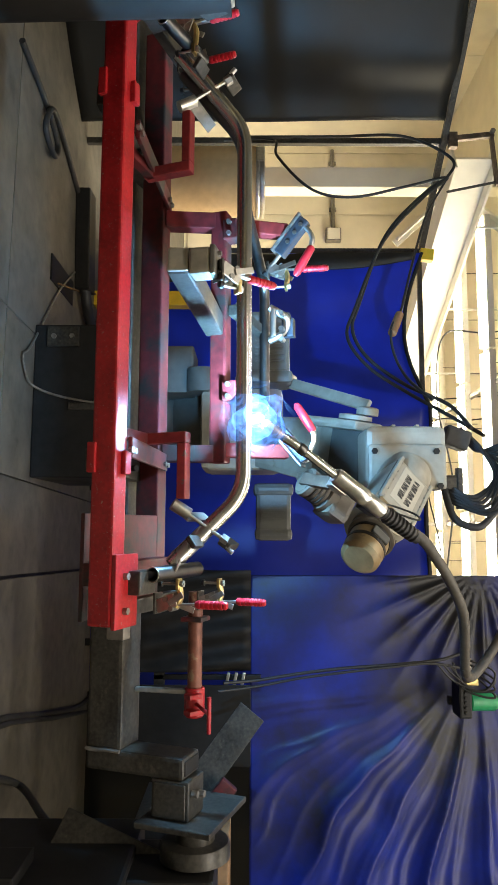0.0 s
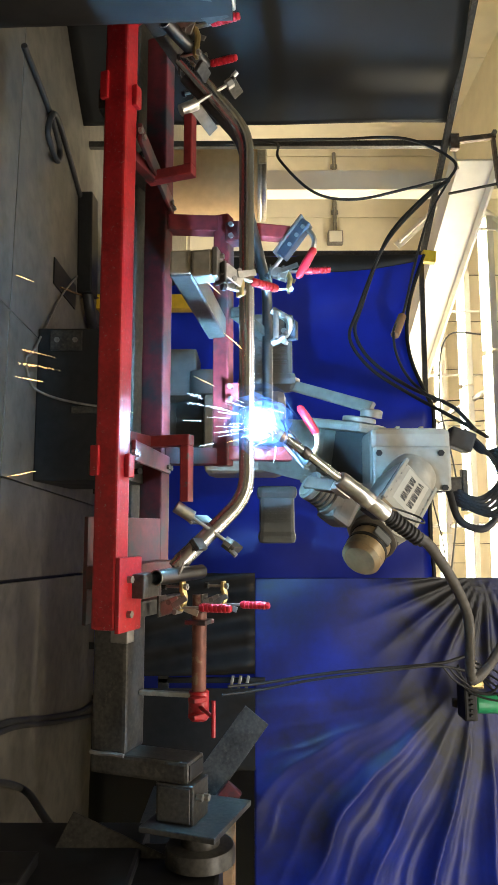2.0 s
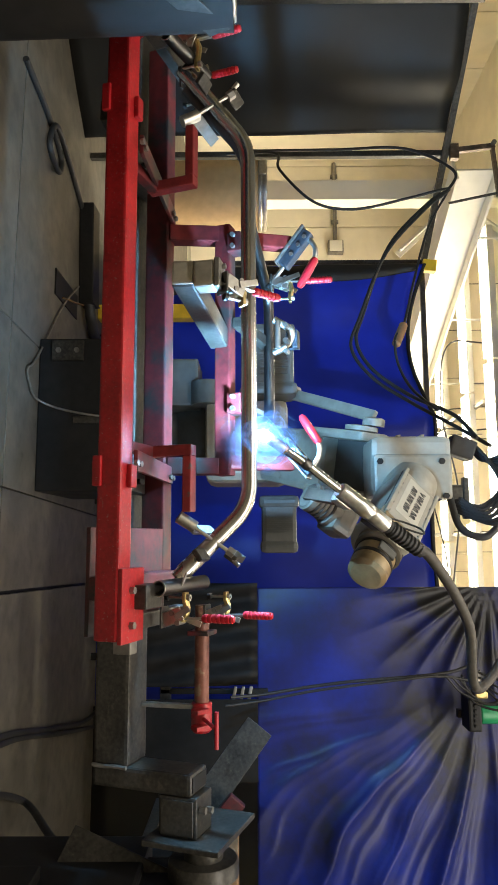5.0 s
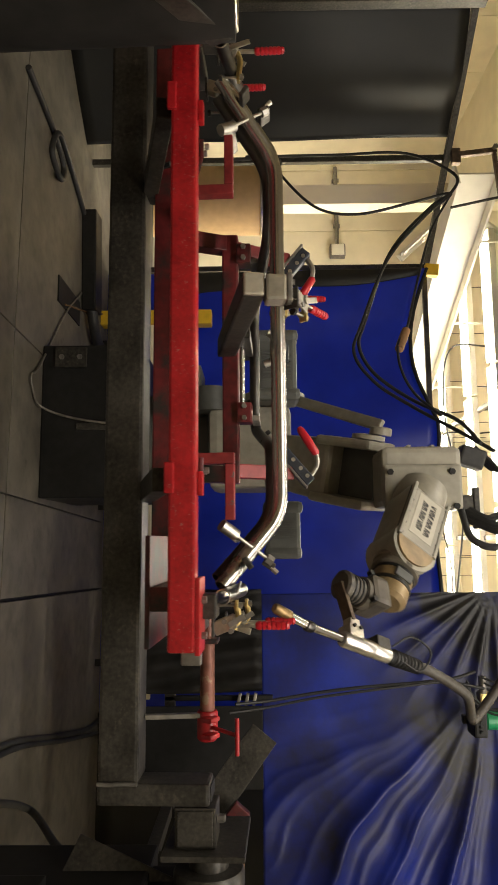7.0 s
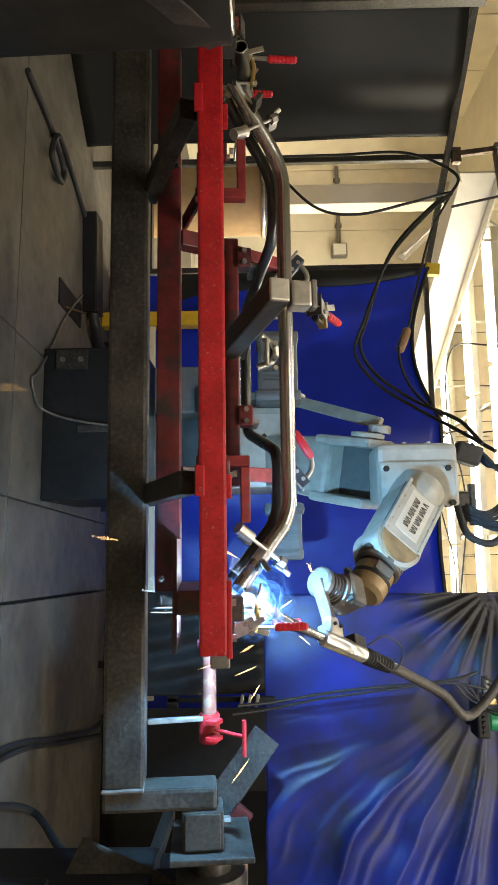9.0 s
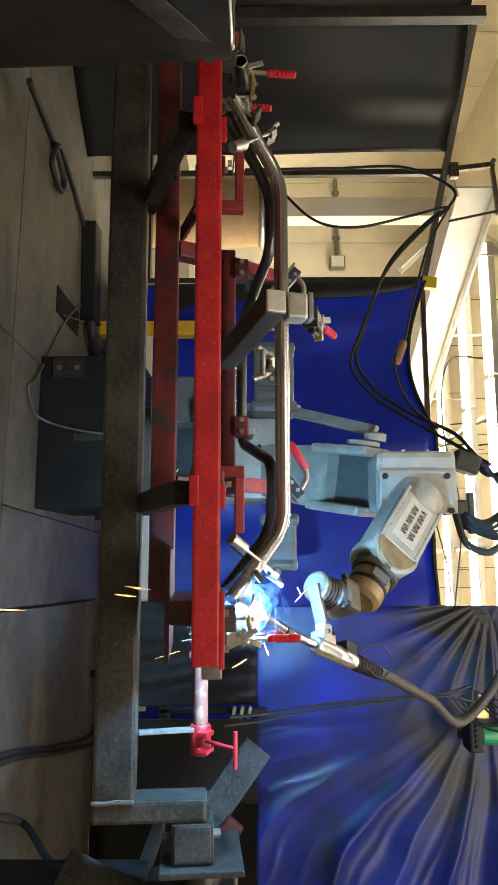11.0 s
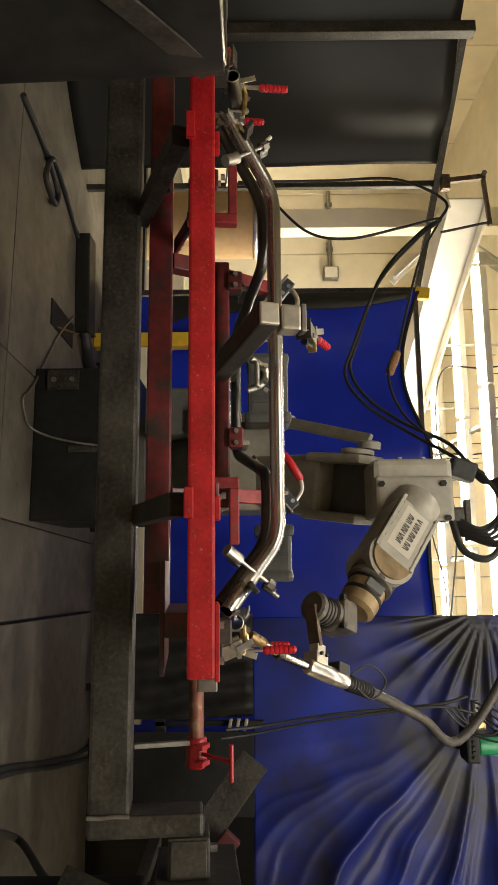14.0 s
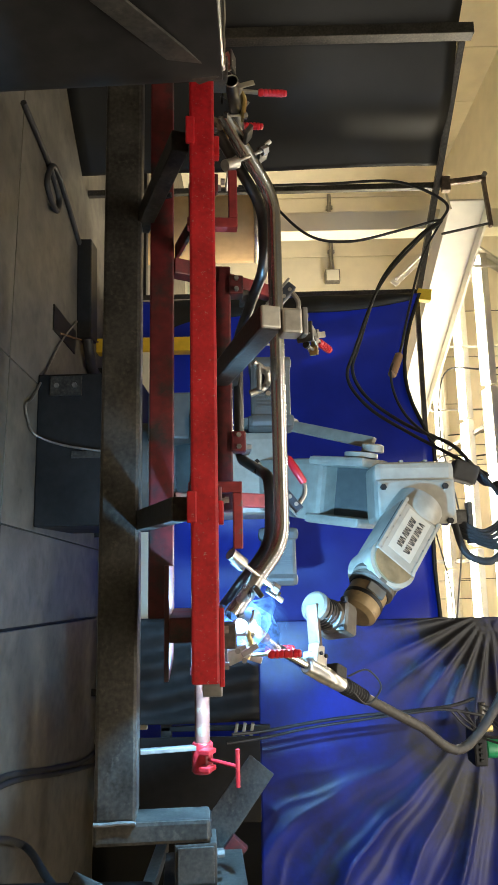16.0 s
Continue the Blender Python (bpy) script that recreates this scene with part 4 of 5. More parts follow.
for z, r in ((0.378, 0.0612), (0.333, 0.0625)):
    part("wrist_groove", lathe([(r - 0.004, z - 0.007), (r, z - 0.006), (r, z + 0.006), (r - 0.004, z + 0.007)], 36), BLACK, fore, "black sealing ring", True)
part("wrist_pad", box((0, -0.058, 0.355), (0.06, 0.012, 0.03), bevel=0.004), ROBOT_SHADE, fore)
for x in (-0.066, 0.066):
    part("cover_flange", box((x, -0.071, 0.13), (0.012, 0.022, 0.23), bevel=0.003), ROBOT, fore)

# tool: torch along local z from its rear end; the wrist lies towards local x
tool = part("torch", lathe([(0.001, 0.0), (0.019, 0.001), (0.0215, 0.004), (0.0215, 0.055), (0.020, 0.057), (0.020, 0.065), (0.0225, 0.067), (0.0225, 0.10), (0.0215, 0.102), (0.0215, 0.165), (0.018, 0.172), (0.001, 0.174)], 28), TORCH, robot, "bright machined welding torch body", True)
part("neck", sweep(rounded([(0, 0, 0.17), (0, 0, 0.28), (0.009, 0, 0.355)], 0.07), 0.0115, 16), TUBE, tool, "bright gooseneck", True)
part("collar", lathe([(0.0135, 0.275), (0.0145, 0.28), (0.0145, 0.292), (0.0135, 0.297)], 20), TUBE_DULL, tool, smooth=True)
part("nozzle", lathe([(0.0125, 0.0), (0.0135, 0.004), (0.0135, 0.045), (0.011, 0.052), (0.007, 0.053)], 20, pose(0.0085, 0, 0.348, 0, 8, 0)), BRASS_SOOT, tool, "sooty brass nozzle", True)
part("mount_jaw", box((0.026, 0, 0.135), (0.03, 0.045, 0.05), bevel=0.003), PALE_STEEL, tool)
part("mount_jaw", box((0.05, 0, 0.13), (0.03, 0.03, 0.035), bevel=0.003), PALE_STEEL, tool)
for y in (-0.012, 0.012):
    part("jaw_screw", rod(bmesh.new(), (0.026 + 0.01, -0.024, 0.135 + y), (0.026 + 0.01, -0.03, 0.135 + y), 0.005, seg=8), BLACK, tool)
part("shock_sensor", box((0.024, 0, 0.03), (0.034, 0.04, 0.05), bevel=0.004), STEEL_DARK, tool)
part("tool_bracket", beam(bmesh.new(), (0.06, 0, 0.135), (0.165, 0, 0.165), 0.035, 0.014, 0.002), RUST_GREY, tool, "scorched flat tool bracket")
part("flange", lathe([(0.035, 0), (0.042, 0.006), (0.042, 0.02), (0.038, 0.024), (0.038, 0.07), (0.045, 0.074), (0.045, 0.1)], 28, pose(0.165, 0, 0.16, 0, 180, 0)), ROBOT_DARK, tool, "sooty wrist flange", True)
for z in (0.084, 0.098, 0.112, 0.126):
    part("drum_rib", lathe([(0.037, z), (0.0405, z + 0.002), (0.0405, z + 0.006), (0.037, z + 0.008)], 28, pose(0.165, 0, 0, 0, 0, 0)), CABLE, tool, "black drum rib", True)
part("wrist_block", box((0.165, 0, 0.04), (0.09, 0.1, 0.07), bevel=0.016), ROBOT_DARK, tool)
for x in (0.125, 0.205):
    part("bolt", rod(bmesh.new(), (x, -0.04, 0.08), (x, -0.055, 0.08), 0.009, seg=6), BLACK, tool)
part("boot", lathe([(0.02, 0), (0.017, -0.01)] + [(0.019 - 0.0001 * i + (0.0045 if i % 4 > 1 else 0), -0.012 - 0.0035 * i) for i in range(34)] + [(0.0155, -0.135)], 18), CABLE, tool, "black ribbed cable boot", True)
part("gas_tail", sweep(spline([(0.02, -0.02, 0.0), (0.05, -0.05, -0.05), (0.02, -0.06, -0.11), (-0.03, -0.03, -0.09), (-0.01, -0.015, -0.03)]), 0.0028, 6), CABLE, tool, smooth=True)
# arc flattened to a disc, so its facing steers where the light goes
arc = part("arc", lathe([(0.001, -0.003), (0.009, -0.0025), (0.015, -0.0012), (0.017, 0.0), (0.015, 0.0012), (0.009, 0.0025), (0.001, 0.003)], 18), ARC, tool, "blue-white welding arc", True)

# thin shells that paint the arc's glare, with some lit fume, as faint emission
def halo_material():
    m = bpy.data.materials.new("arc_glare_and_fume")
    m.use_nodes = True
    n, l = m.node_tree.nodes, m.node_tree.links
    n.remove(n["Principled BSDF"])
    tc = n.new("ShaderNodeTexCoord")
    far = n.new("ShaderNodeVectorMath")
    far.operation = "LENGTH"
    l.new(tc.outputs["Object"], far.inputs[0])
    fall = n.new("ShaderNodeMapRange")
    fall.interpolation_type = "SMOOTHERSTEP"
    for key, value in (("From Min", 0.012), ("From Max", 0.105), ("To Min", 1.9), ("To Max", 0.0)):
        fall.inputs[key].default_value = value
    l.new(far.outputs["Value"], fall.inputs["Value"])
    wisps = n.new("ShaderNodeTexNoise")
    wisps.inputs["Scale"].default_value, wisps.inputs["Detail"].default_value, wisps.inputs["Distortion"].default_value = 26, 5, 1.2
    l.new(tc.outputs["Object"], wisps.inputs["Vector"])
    thin = n.new("ShaderNodeMapRange")
    for key, value in (("From Min", 0.38), ("From Max", 0.66), ("To Min", 0.15), ("To Max", 1.5)):
        thin.inputs[key].default_value = value
    l.new(wisps.outputs[0], thin.inputs["Value"])
    power = n.new("ShaderNodeMath")
    power.operation = "MULTIPLY"
    l.new(fall.outputs[0], power.inputs[0])
    l.new(thin.outputs[0], power.inputs[1])
    glow = n.new("ShaderNodeEmission")
    glow.inputs[0].default_value = (0.12, 0.36, 1.0, 1)
    l.new(power.outputs[0], glow.inputs[1])
    clear = n.new("ShaderNodeBsdfTransparent")
    both = n.new("ShaderNodeAddShader")
    l.new(glow.outputs[0], both.inputs[0])
    l.new(clear.outputs[0], both.inputs[1])
    l.new(both.outputs[0], n["Material Output"].inputs["Surface"])
    m.cycles.emission_sampling = "NONE"
    return m


bm = bmesh.new()
for k in range(5):
    radius = 0.02 + 0.0165 * k
    shell = bmesh.ops.create_icosphere(bm, subdivisions=3, radius=radius)
    for v in shell["verts"]:
        v.co *= 1 + 0.4 * noise.noise(v.co * 22 + Vector((k, 0, 0)))
halo = tagged(part("arc_halo", bm, halo_material(), smooth=True), "blue shells of glare and lit fume round the arc", "weld fume", kind="stuff")

# ---- hose: rigid links along the torch cable ----
hose = thing("torch_cable", "grey ribbed torch cable looping from robot to torch", "cable")
LINK = 0.03
links = []
for i in range(34):
    lk = part("hose_link", lathe([(0.010, -0.020), (0.0145, -0.016), (0.0150, -0.004), (0.0142, 0.0), (0.0150, 0.004), (0.0145, 0.016), (0.010, 0.020)], 12), HOSE, hose, smooth=True)
    links.append(lk)

# ---- cables, drum, small things ----


def cable(label, pts, r=0.009, material=None, name="cable"):
    return tagged(part(name, sweep(spline(pts), r, 10), material or CABLE, smooth=True), label, "cable", "loose cables")


cable("black cable hanging in a loop from the curtain rail", [(-2.0, 1.88, 0.9), (-1.98, 1.84, 1.42), (-1.93, 1.75, 1.8), (-1.75, 1.65, 2.03), (-1.62, 1.6, 2.0), (-1.5, 1.55, 1.86), (-1.2, 1.4, 1.62), (-0.80, 1.25, 1.46), (-0.66, 1.2, 1.42), (-0.52, 1.15, 1.48), (-0.38, 1.05, 1.62), (-0.25, 0.8, 1.73), (-0.13, 0.62, 1.76)], 0.008)
cable("black cable running beside its twin to the robot", [(-1.98, 1.88, 0.8), (-1.96, 1.84, 1.08), (-1.78, 1.7, 1.1), (-1.55, 1.62, 1.28), (-1.5, 1.6, 1.5), (-1.56, 1.6, 1.78), (-1.62, 1.62, 2.0), (-1.45, 1.5, 1.84), (-1.15, 1.36, 1.6), (-0.78, 1.22, 1.44), (-0.62, 1.16, 1.39), (-0.47, 1.1, 1.47), (-0.34, 1.0, 1.61), (-0.2, 0.76, 1.72), (-0.1, 0.6, 1.8)], 0.0075)
cable("black cable with a brown sleeve hanging by the blue curtain", [(-1.6, 1.62, 1.99), (-1.35, 1.5, 1.85), (-1.0, 1.3, 1.72), (-0.72, 1.1, 1.62), (-0.62, 1.02, 1.56), (-0.5, 0.98, 1.56), (-0.38, 0.92, 1.6), (-0.26, 0.76, 1.66)], 0.006)
sl = tagged(part("cable_sleeve", lathe([(0.012, -0.07), (0.019, -0.066), (0.02, 0.0), (0.019, 0.066), (0.012, 0.07)], 16), TAPE, smooth=True), "brown fibre sleeve on a hanging cable", "sleeve")
sl.matrix_basis = along((-0.72, 1.1, 1.62), (-0.58, 1.01, 1.555))[0]
cable("thin twin signal cable sagging along the curtain", [(0.80, 0.75, 0.86), (0.80, 0.80, 0.98), (0.775, 0.805, 1.15), (0.755, 0.8, 1.31), (0.74, 0.795, 1.5), (0.725, 0.8, 1.66), (0.7, 0.8, 1.75)], 0.006)
cable("thin signal cable clipped along the curtain", [(0.83, 0.75, 0.84), (0.82, 0.79, 0.98), (0.79, 0.795, 1.15), (0.768, 0.79, 1.31), (0.745, 0.785, 1.5), (0.735, 0.79, 1.64), (0.76, 0.8, 1.78)], 0.005)
FLOORZ = 0.012
cable("black cable lying on the concrete floor", [(0.9, 0.3, FLOORZ), (0.95, 0.82, FLOORZ), (1.1, 1.5, FLOORZ), (1.23, 2.2, FLOORZ), (1.2, 2.9, FLOORZ)], 0.012)
cable("black cable lying on the floor beside another", [(0.93, 0.3, FLOORZ), (0.99, 0.9, FLOORZ), (1.15, 1.6, FLOORZ), (1.3, 2.3, FLOORZ)], 0.012)
cable("thick black cable running up to the headstock", [(1.0, 0.2, FLOORZ), (1.12, 0.7, FLOORZ), (1.25, 1.0, 0.05), (1.2, 0.55, 0.28), (1.13, 0.28, 0.42), (1.12, 0.22, 0.5)], 0.014)
cable("thin pale wire looped over the floor to the robot", [(-1.12, 1.7, FLOORZ), (-0.9, 1.4, FLOORZ), (-0.55, 1.04, FLOORZ), (-0.48, 0.93, FLOORZ), (-0.42, 0.96, FLOORZ), (-0.37, 1.03, 0.02), (-0.33, 1.07, 0.12), (-0.3, 1.08, 0.3), (-0.3, 1.08, 0.46)], 0.005, GREY_STEEL)
cable("orange wire trailing over the floor", [(-0.95, 1.4, FLOORZ), (-1.05, 1.8, FLOORZ), (-1.2, 2.3, FLOORZ)], 0.005, RUST)
cable("black cables coiled on the floor by the curtain", [(-1.75, 0.75, FLOORZ), (-1.7, 1.1, FLOORZ), (-1.62, 1.3, FLOORZ), (-1.5, 1.2, 0.03), (-1.55, 1.05, 0.03), (-1.7, 1.15, 0.03), (-1.68, 1.45, FLOORZ), (-1.5, 1.9, FLOORZ)], 0.014)
cable("corrugated black conduit lying on the floor", [(-1.07, 1.80, 0.045), (-0.98, 1.84, 0.05), (-0.93, 2.0, 0.035), (-0.92, 2.3, 0.03)], 0.03)
duct = tagged(part("floor_duct", box((-1.33, 1.80, 0.04), (0.56, 0.15, 0.08), (0, 0, 4), 0.008), BLACK), "black steel cable duct on the floor", "duct")
# pale strip on feet added in place of the lit gap below the curtain
rail = tagged(part("floor_rail", box((-0.05, 2.24, 0.3), (2.3, 0.03, 0.05), bevel=0.004), CREAM), "pale strip standing for the bright gap under the curtain", "rail")
for x in (-1.0, 0.0, 0.9):
    part("rail_foot", box((x, 2.262, 0.15), (0.04, 0.014, 0.3), bevel=0.002), BLACK, rail)
# board added behind the curtain to keep hall light off the floor
kerb = tagged(part("kerb", box((0.3, 2.66, 0.12), (6.4, 0.08, 0.24), bevel=0.006), BLACK), "low black board added to block hall light", "kerb", kind="structure")
# flat black plate laid down to stand for a dark hole
pit = tagged(part("floor_plate", box((-1.0, 1.5, 0.004), (0.13, 0.4, 0.008), bevel=0.002), BLACK), "black plate standing for a hole in the floor", "cover plate")
dr = thing("wire_drum", "brown fibreboard wire drum with a bright clamp ring", "drum", at=pose(-2.31, 2.98, 0))
part("shell", lathe([(0.255, 0.002), (0.262, 0.01), (0.262, 1.02), (0.257, 1.025), (0.248, 1.025), (0.248, 0.99), (0.001, 0.99)], 40), CARDBOARD, dr, smooth=True)
part("ring", lathe([(0.262, 0.99), (0.272, 0.996), (0.274, 1.01), (0.268, 1.02), (0.274, 1.03), (0.272, 1.05), (0.26, 1.055), (0.249, 1.045), (0.249, 1.03)], 40), CHROME, dr, "bright steel clamp ring", True)
part("ring_latch", box((-0.05, -0.276, 1.02), (0.1, 0.02, 0.05), bevel=0.005), CHROME, dr)
barrier = thing("yellow_barrier", "yellow painted steel barrier behind the fixture", "barrier")
part("bar", box((-1.15, 2.25, 0.34), (0.09, 0.09, 0.68), bevel=0.006), YELLOW, barrier)
feeder = thing("wire_feeder", "black wire feeder with a green gas gauge by the curtain", "wire feeder")
part("case", box((0.88, 0.86, 1.765), (0.12, 0.10, 0.05), bevel=0.008), BLACK, feeder)
part("gauge", lathe([(0.001, 0), (0.03, 0.001), (0.034, 0.006), (0.034, 0.09), (0.03, 0.1), (0.001, 0.1)], 20, pose(0.885, 0.85, 1.79)), GREEN, feeder, "green plastic gauge", True)
part("fitting", box((0.80, 0.83, 1.79), (0.04, 0.05, 0.05), bevel=0.006), BRASS, feeder)
part("valve", rod(bmesh.new(), (0.72, 0.82, 1.78), (0.80, 0.82, 1.78), 0.014), GREY_STEEL, feeder, smooth=True)
for i in range(5):
    part("terminal", box((0.845 + 0.018 * i, 0.806, 1.765), (0.010, 0.010, 0.012), bevel=0.002), BLACK, feeder)
for k in range(4):
    part("lead", sweep(spline([(0.72 + 0.02 * k, 0.80, 1.77 + 0.01 * k), (0.76 + 0.03 * k, 0.76, 1.86), (0.83, 0.77 + 0.01 * k, 1.82 - 0.02 * k), (0.80 - 0.02 * k, 0.80, 1.72), (0.74, 0.79, 1.66 + 0.02 * k)]), 0.004, 6), CABLE, feeder, smooth=True)
part("arm", box((0.9, 0.93, 1.93), (0.03, 0.03, 0.4)), STEEL_DARK, feeder)
part("arm_hook", box((0.9, 0.98, 2.13), (0.03, 0.14, 0.02)), STEEL_DARK, feeder)

# ---- weld spatter ----
streak = bmesh.new()
rod(streak, (0, 0, -0.015), (0, 0, 0.015), 0.0006, 0.0003, seg=6)
sparks = [tagged(part("spark", streak.copy(), SPARK), "glowing orange spark thrown off the weld", "spark", "sparks from the weld", "stuff") for i in range(40)]
# short white streaks: spatter that also fills in the arc's glare
burst = bmesh.new()
rod(burst, (0, 0, -0.017), (0, 0, 0.017), 0.0006, 0.0002, seg=5)
sparks += [tagged(part("spark", burst.copy(), SPARK_BLUE), "white-hot spatter and glare streaks bursting from the arc", "spark", "sparks from the weld", "stuff") for i in range(60)]
burst.free()
streak.free()


def aim(at, to, side):
    """A pose at `at` with z towards `to` and x towards `side`."""
    z = (Vector(to) - Vector(at)).normalized()
    x = Vector(side) - Vector(at)
    x = (x - z * x.dot(z)).normalized()
    y = z.cross(x)
    return Matrix.Translation(at) @ Matrix((x, y, z)).transposed().to_4x4()


def motions():
    turns = [(0, TURN_A), (6.35, TURN_A), (6.5, TURN_A - 1.2), (6.6, TURN_A - 3), (6.7, TURN_A - 6), (6.8, TURN_A - 9.6), (6.9, TURN_A - 13.4), (7.0, TURN_A - 17.6), (7.1, TURN_A - 21), (7.2, TURN_A - 23.3), (7.3, TURN_A - 24.6), (7.45, TURN_B), (16, TURN_B)]
    for ob in (cradle, work):
        walk(ob, [(t, pose(0, 0, AXIS_Z, a)) for t, a in turns])
    # collar and wrist of the forearm
    arm_rows = [
        (0.0, (0.078, 0.413, 1.457), (0.263, 0.183, 1.308)),
        (3.5, (0.077, 0.415, 1.461), (0.263, 0.187, 1.298)),
        (4.9, (0.074, 0.421, 1.456), (0.272, 0.195, 1.301)),
        (5.6, (0.088, 0.427, 1.495), (0.348, 0.262, 1.473)),
        (6.3, (0.096, 0.432, 1.510), (0.413, 0.379, 1.647)),
        (6.5, (0.093, 0.433, 1.508), (0.487, 0.331, 1.66)),
        (6.7, (0.095, 0.432, 1.508), (0.450, 0.231, 1.517)),
        (6.9, (0.105, 0.431, 1.495), (0.406, 0.190, 1.378)),
        (7.1, (0.073, 0.427, 1.470), (0.350, 0.191, 1.289)),
        (7.6, (0.074, 0.431, 1.463), (0.341, 0.212, 1.268)),
        (9.0, (0.075, 0.430, 1.464), (0.346, 0.213, 1.265)),
        (11.5, (0.054, 0.422, 1.480), (0.320, 0.210, 1.275)),
        (12.5, (0.046, 0.420, 1.482), (0.338, 0.213, 1.247)),
        (13.5, (0.050, 0.422, 1.486), (0.327, 0.215, 1.279)),
        (14.5, (0.053, 0.421, 1.481), (0.350, 0.218, 1.252)),
        (16.0, (0.055, 0.425, 1.478), (0.346, 0.221, 1.254)),
    ]
    base = Vector((-0.13, 1.02, 0.98))
    walk(fore, [(t, aim(c, j, Vector(c) + Vector((-0.75, 0.0, -0.6)))) for t, c, j in arm_rows])
    walk(elbow, [(t, Matrix.Translation(c)) for t, c, j in arm_rows])
    walk(lower, [(t, aim(base, Vector(c) + Vector((-0.09, 0.16, -0.05)), base + Vector((1, 0, 0)))) for t, c, j in arm_rows])
    # rear end and tip of the torch, and the wrist's side
    tool_rows = [
        (0.0, (0.188, -0.082, 1.296), (-0.024, -0.243, 0.988), (0.263, 0.183, 1.308)),
        (3.5, (0.192, -0.079, 1.298), (-0.022, -0.241, 0.990), (0.263, 0.187, 1.298)),
        (4.9, (0.191, -0.073, 1.289), (-0.021, -0.238, 0.986), (0.272, 0.195, 1.301)),
        (5.6, (0.275, 0.041, 1.397), (0.082, -0.082, 1.063), (0.348, 0.262, 1.473)),
        (6.3, (0.391, 0.109, 1.489), (0.206, -0.010, 1.149), (0.413, 0.379, 1.647)),
        (6.5, (0.600, 0.176, 1.458), (0.490, -0.010, 1.125), (0.487, 0.331, 1.66)),
        (6.7, (0.563, 0.134, 1.422), (0.404, -0.033, 1.089), (0.450, 0.231, 1.517)),
        (6.9, (0.544, 0.055, 1.339), (0.396, -0.138, 1.016), (0.406, 0.190, 1.378)),
        (7.1, (0.512, 0.082, 1.273), (0.380, -0.142, 0.963), (0.350, 0.191, 1.289)),
        (7.6, (0.510, 0.066, 1.255), (0.385, -0.181, 0.959), (0.341, 0.212, 1.268)),
        (9.0, (0.512, 0.037, 1.222), (0.368, -0.225, 0.952), (0.346, 0.213, 1.265)),
        (11.5, (0.497, 0.055, 1.215), (0.358, -0.224, 0.957), (0.320, 0.210, 1.275)),
        (12.5, (0.527, 0.071, 1.178), (0.379, -0.207, 0.923), (0.338, 0.213, 1.247)),
        (13.5, (0.523, 0.094, 1.229), (0.389, -0.172, 0.955), (0.327, 0.215, 1.279)),
        (14.5, (0.534, 0.082, 1.190), (0.386, -0.203, 0.944), (0.350, 0.218, 1.252)),
        (16.0, (0.525, 0.080, 1.184), (0.363, -0.205, 0.945), (0.346, 0.221, 1.254)),
    ]
    walk(tool, [(t, aim(r, e, s)) for t, r, e, s in tool_rows])
    anchor = Vector((0.30, 0.50, 1.86))
    chains = []
    for t, r, e, s in tool_rows:
        r, e = Vector(r), Vector(e)
        back = (r - e).normalized()
        p0, p1 = r + back * 0.07, r + back * 0.30
        sag = Vector((max(p1.x, 0.55) + 0.13, (p1.y + anchor.y) / 2 + 0.02, 1.60 + 0.15 * (p1.z - 1.4)))
        path = spline([p0, r + back * 0.18, p1.lerp(sag, 0.35), sag, sag.lerp(anchor, 0.55) + Vector((0.06, 0, 0.03)), anchor, anchor + Vector((-0.14, 0.05, 0.12)), anchor + Vector((-0.2, 0.1, 0.4)), anchor + Vector((-0.2, 0.1, 0.9))], 16)
        spots, need, done = [], 0.0, 0.0
        for a, b in zip(path, path[1:]):
            n = (b - a).length
            while need <= done + n and len(spots) < len(links):
                spots.append((a.lerp(b, (need - done) / n), (b - a).normalized()))
                need += LINK
            done += n
        chains.append((t, spots))
    for i, lk in enumerate(links):
        walk(lk, [(t, aim(q[i][0], q[i][0] + q[i][1], q[i][0] + Vector((0.37, 0.71, 0.21)))) for t, q in chains])
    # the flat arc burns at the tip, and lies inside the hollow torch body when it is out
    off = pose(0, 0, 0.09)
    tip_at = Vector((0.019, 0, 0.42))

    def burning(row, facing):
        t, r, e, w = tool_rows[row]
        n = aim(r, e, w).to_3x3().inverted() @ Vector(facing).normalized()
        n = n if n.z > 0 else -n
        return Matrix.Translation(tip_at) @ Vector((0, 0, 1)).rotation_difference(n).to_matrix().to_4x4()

    # disc facing picked per seam: first dims the fixture, second lights the curtain
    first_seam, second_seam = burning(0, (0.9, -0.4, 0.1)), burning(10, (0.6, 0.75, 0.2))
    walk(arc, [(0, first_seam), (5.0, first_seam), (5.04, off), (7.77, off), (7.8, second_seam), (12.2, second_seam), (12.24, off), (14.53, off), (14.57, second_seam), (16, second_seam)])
    rnd = random.Random(5)
    # the glare shells follow the arc; when it is out they lie in the hollow riser box
    spots = [(t, aim(r, e, w) @ tip_at) for t, r, e, w in tool_rows]

    def arc_at(t):
        for (ta, pa), (tb, pb) in zip(spots, spots[1:]):
            if ta <= t <= tb:
                return pa.lerp(pb, (t - ta) / (tb - ta))
        return spots[-1][1]

    stowed = pose(-0.318, 1.42, 0.22)
    lit = []
    for t0, t1 in ((0.0, 5.0), (7.8, 12.2), (14.57, 16.0)):
        if t0:
            lit.append((t0 - 0.034, stowed))
        steps = int((t1 - t0) / 0.2)
        lit += [(t0 + (t1 - t0) * k / steps, Matrix.Translation(arc_at(t0 + (t1 - t0) * k / steps)) @ pose(0, 0, 0, rnd.uniform(-40, 40), rnd.uniform(-40, 40), rnd.uniform(-40, 40))) for k in range(steps + 1)]
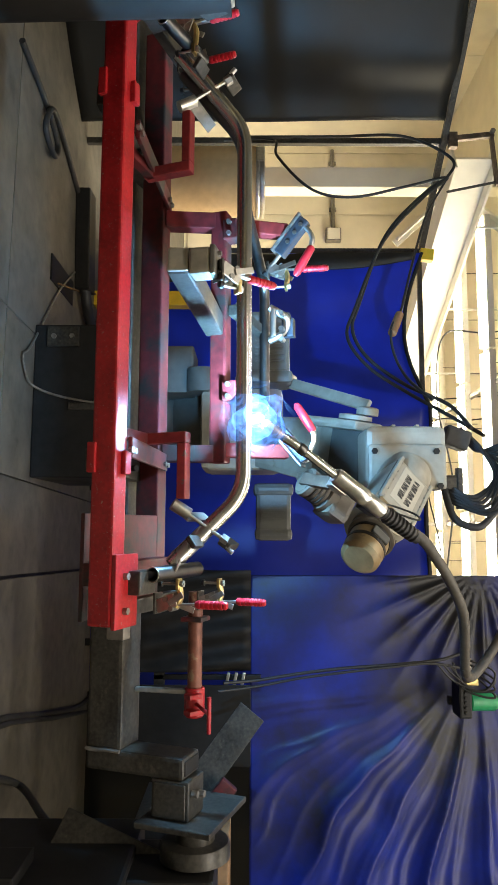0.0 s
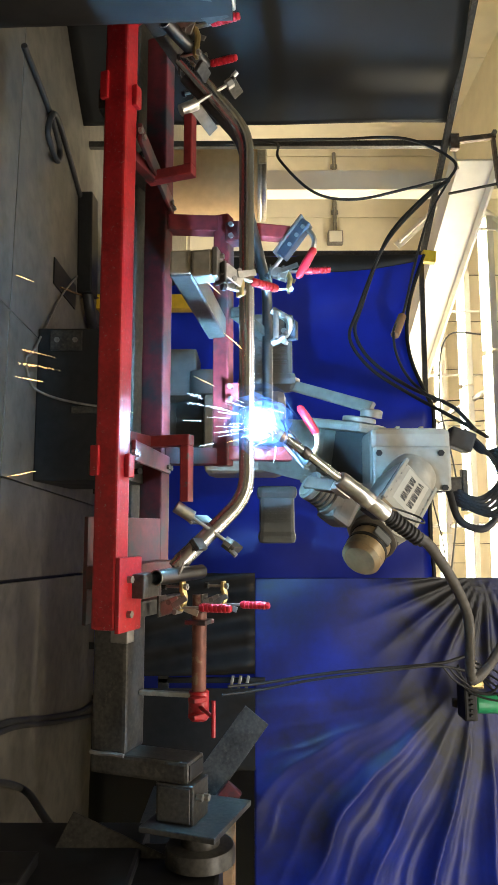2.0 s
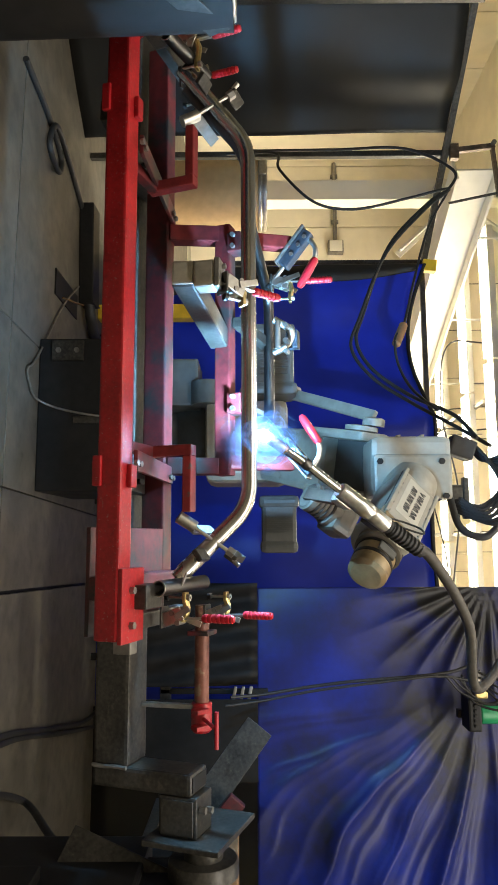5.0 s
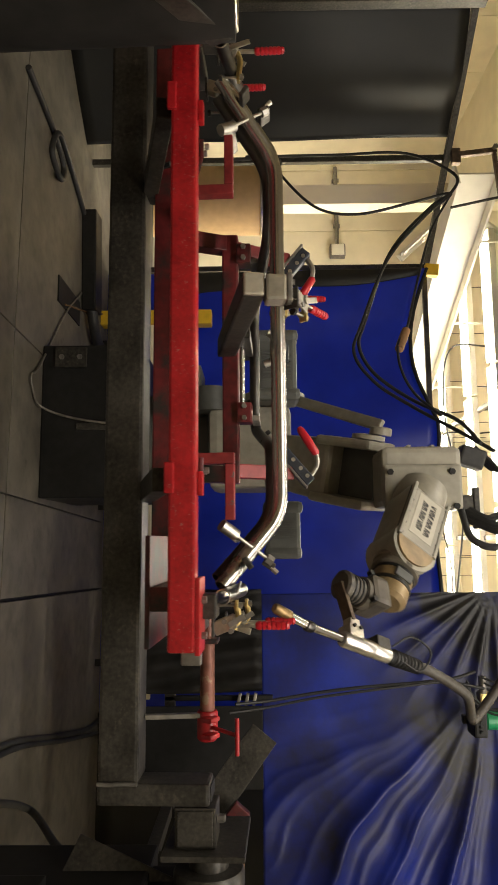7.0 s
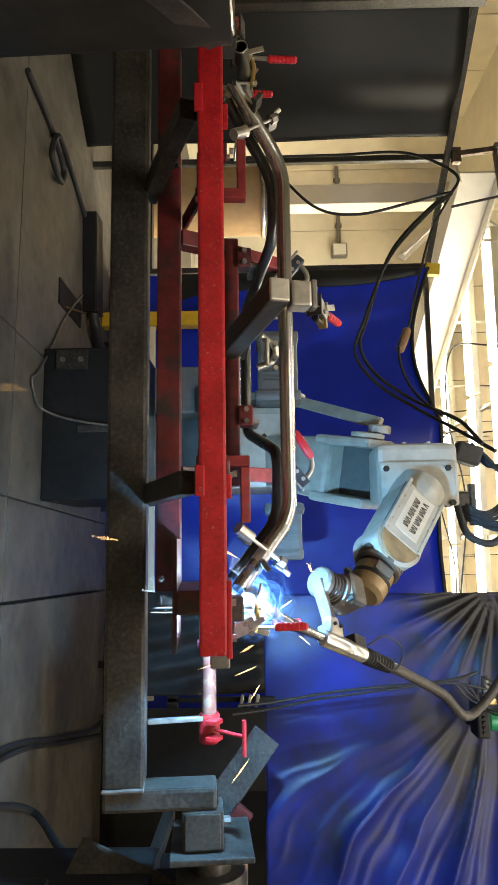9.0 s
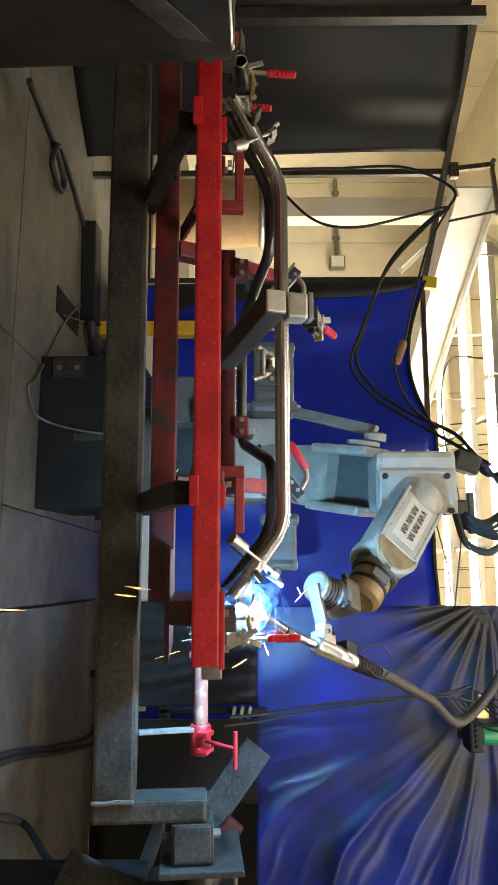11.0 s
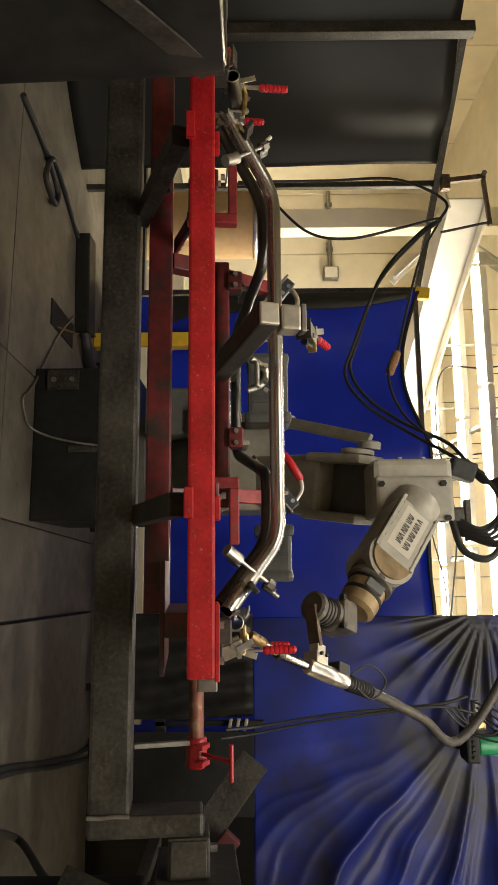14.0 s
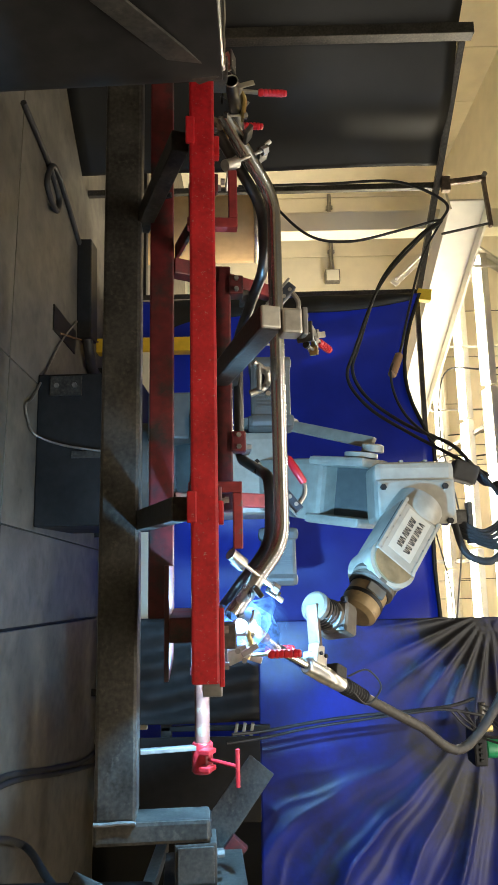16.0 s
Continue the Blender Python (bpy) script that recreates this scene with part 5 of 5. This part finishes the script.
        if t1 < 16:
            lit.append((t1 + 0.034, stowed))
    walk(halo, lit)
    # sparks fly in short arcs while the weld burns

    def tip(t):
        for (ta, _, ea, _), (tb, _, eb, _) in zip(tool_rows, tool_rows[1:]):
            if ta <= t <= tb:
                return Vector(ea).lerp(Vector(eb), (t - ta) / (tb - ta))
        return Vector(tool_rows[-1][2])

    burns = ((0.0, 4.9), (7.8, 13.1), (14.55, 16.0))
    for i, sp in enumerate(sparks):
        rows = []
        for t0, t1 in burns:
            t = t0 + 0.033 * rnd.randint(0, 9)
            while t < t1 - 0.45:
                o = tip(t)
                down = t0 < 7
                v = Vector((rnd.uniform(-1.6, 1.3), rnd.uniform(-1.7, 0.9), rnd.uniform(-2.1, 0.6) if down else rnd.uniform(-1.2, 1.6)))
                life = rnd.choice((0.2, 0.267, 0.333))
                if i >= 40:
                    v = Vector((rnd.gauss(0, 1), rnd.gauss(0, 1), rnd.gauss(0.1, 1))) * 0.32
                    life = rnd.choice((0.1, 0.133, 0.167, 0.2))
                nest = Vector((-0.24 + 0.0012 * i, 1.08, 0.92))
                rows.append((t, aim(nest, nest + v, nest + Vector((0.3, 0.5, 0.9)))))
                for k in (0.033, life * 0.5, life):
                    q = o + v * k + Vector((0, 0, -4.9 * k * k))
                    d = v + Vector((0, 0, -9.8 * k))
                    rows.append((t + k, aim(q, q + d, q + Vector((0.3, 0.5, 0.9)))))
                rows.append((t + life + 0.034, aim(nest, nest + v, nest + Vector((0.3, 0.5, 0.9)))))
                t += life + 0.034 + 0.033 * (rnd.randint(2, 14) if i < 40 else rnd.randint(0, 2))
        start = Vector((-0.24 + 0.0012 * i, 1.08, 0.92))
        rest = aim(start, start + Vector((0, 0, 1)), start + Vector((1, 0, 0)))
        keep = []
        last = -1.0
        for t, m in sorted(rows, key=lambda r: r[0]):
            if t - last > 0.03:
                keep.append((t, m))
                last = t
        if keep[0][0] > 0.01:
            keep.insert(0, (0, rest))
        if keep[-1][0] < 15.97:
            keep.append((16.0, keep[-1][1]))
        walk(sp, keep)


motions()
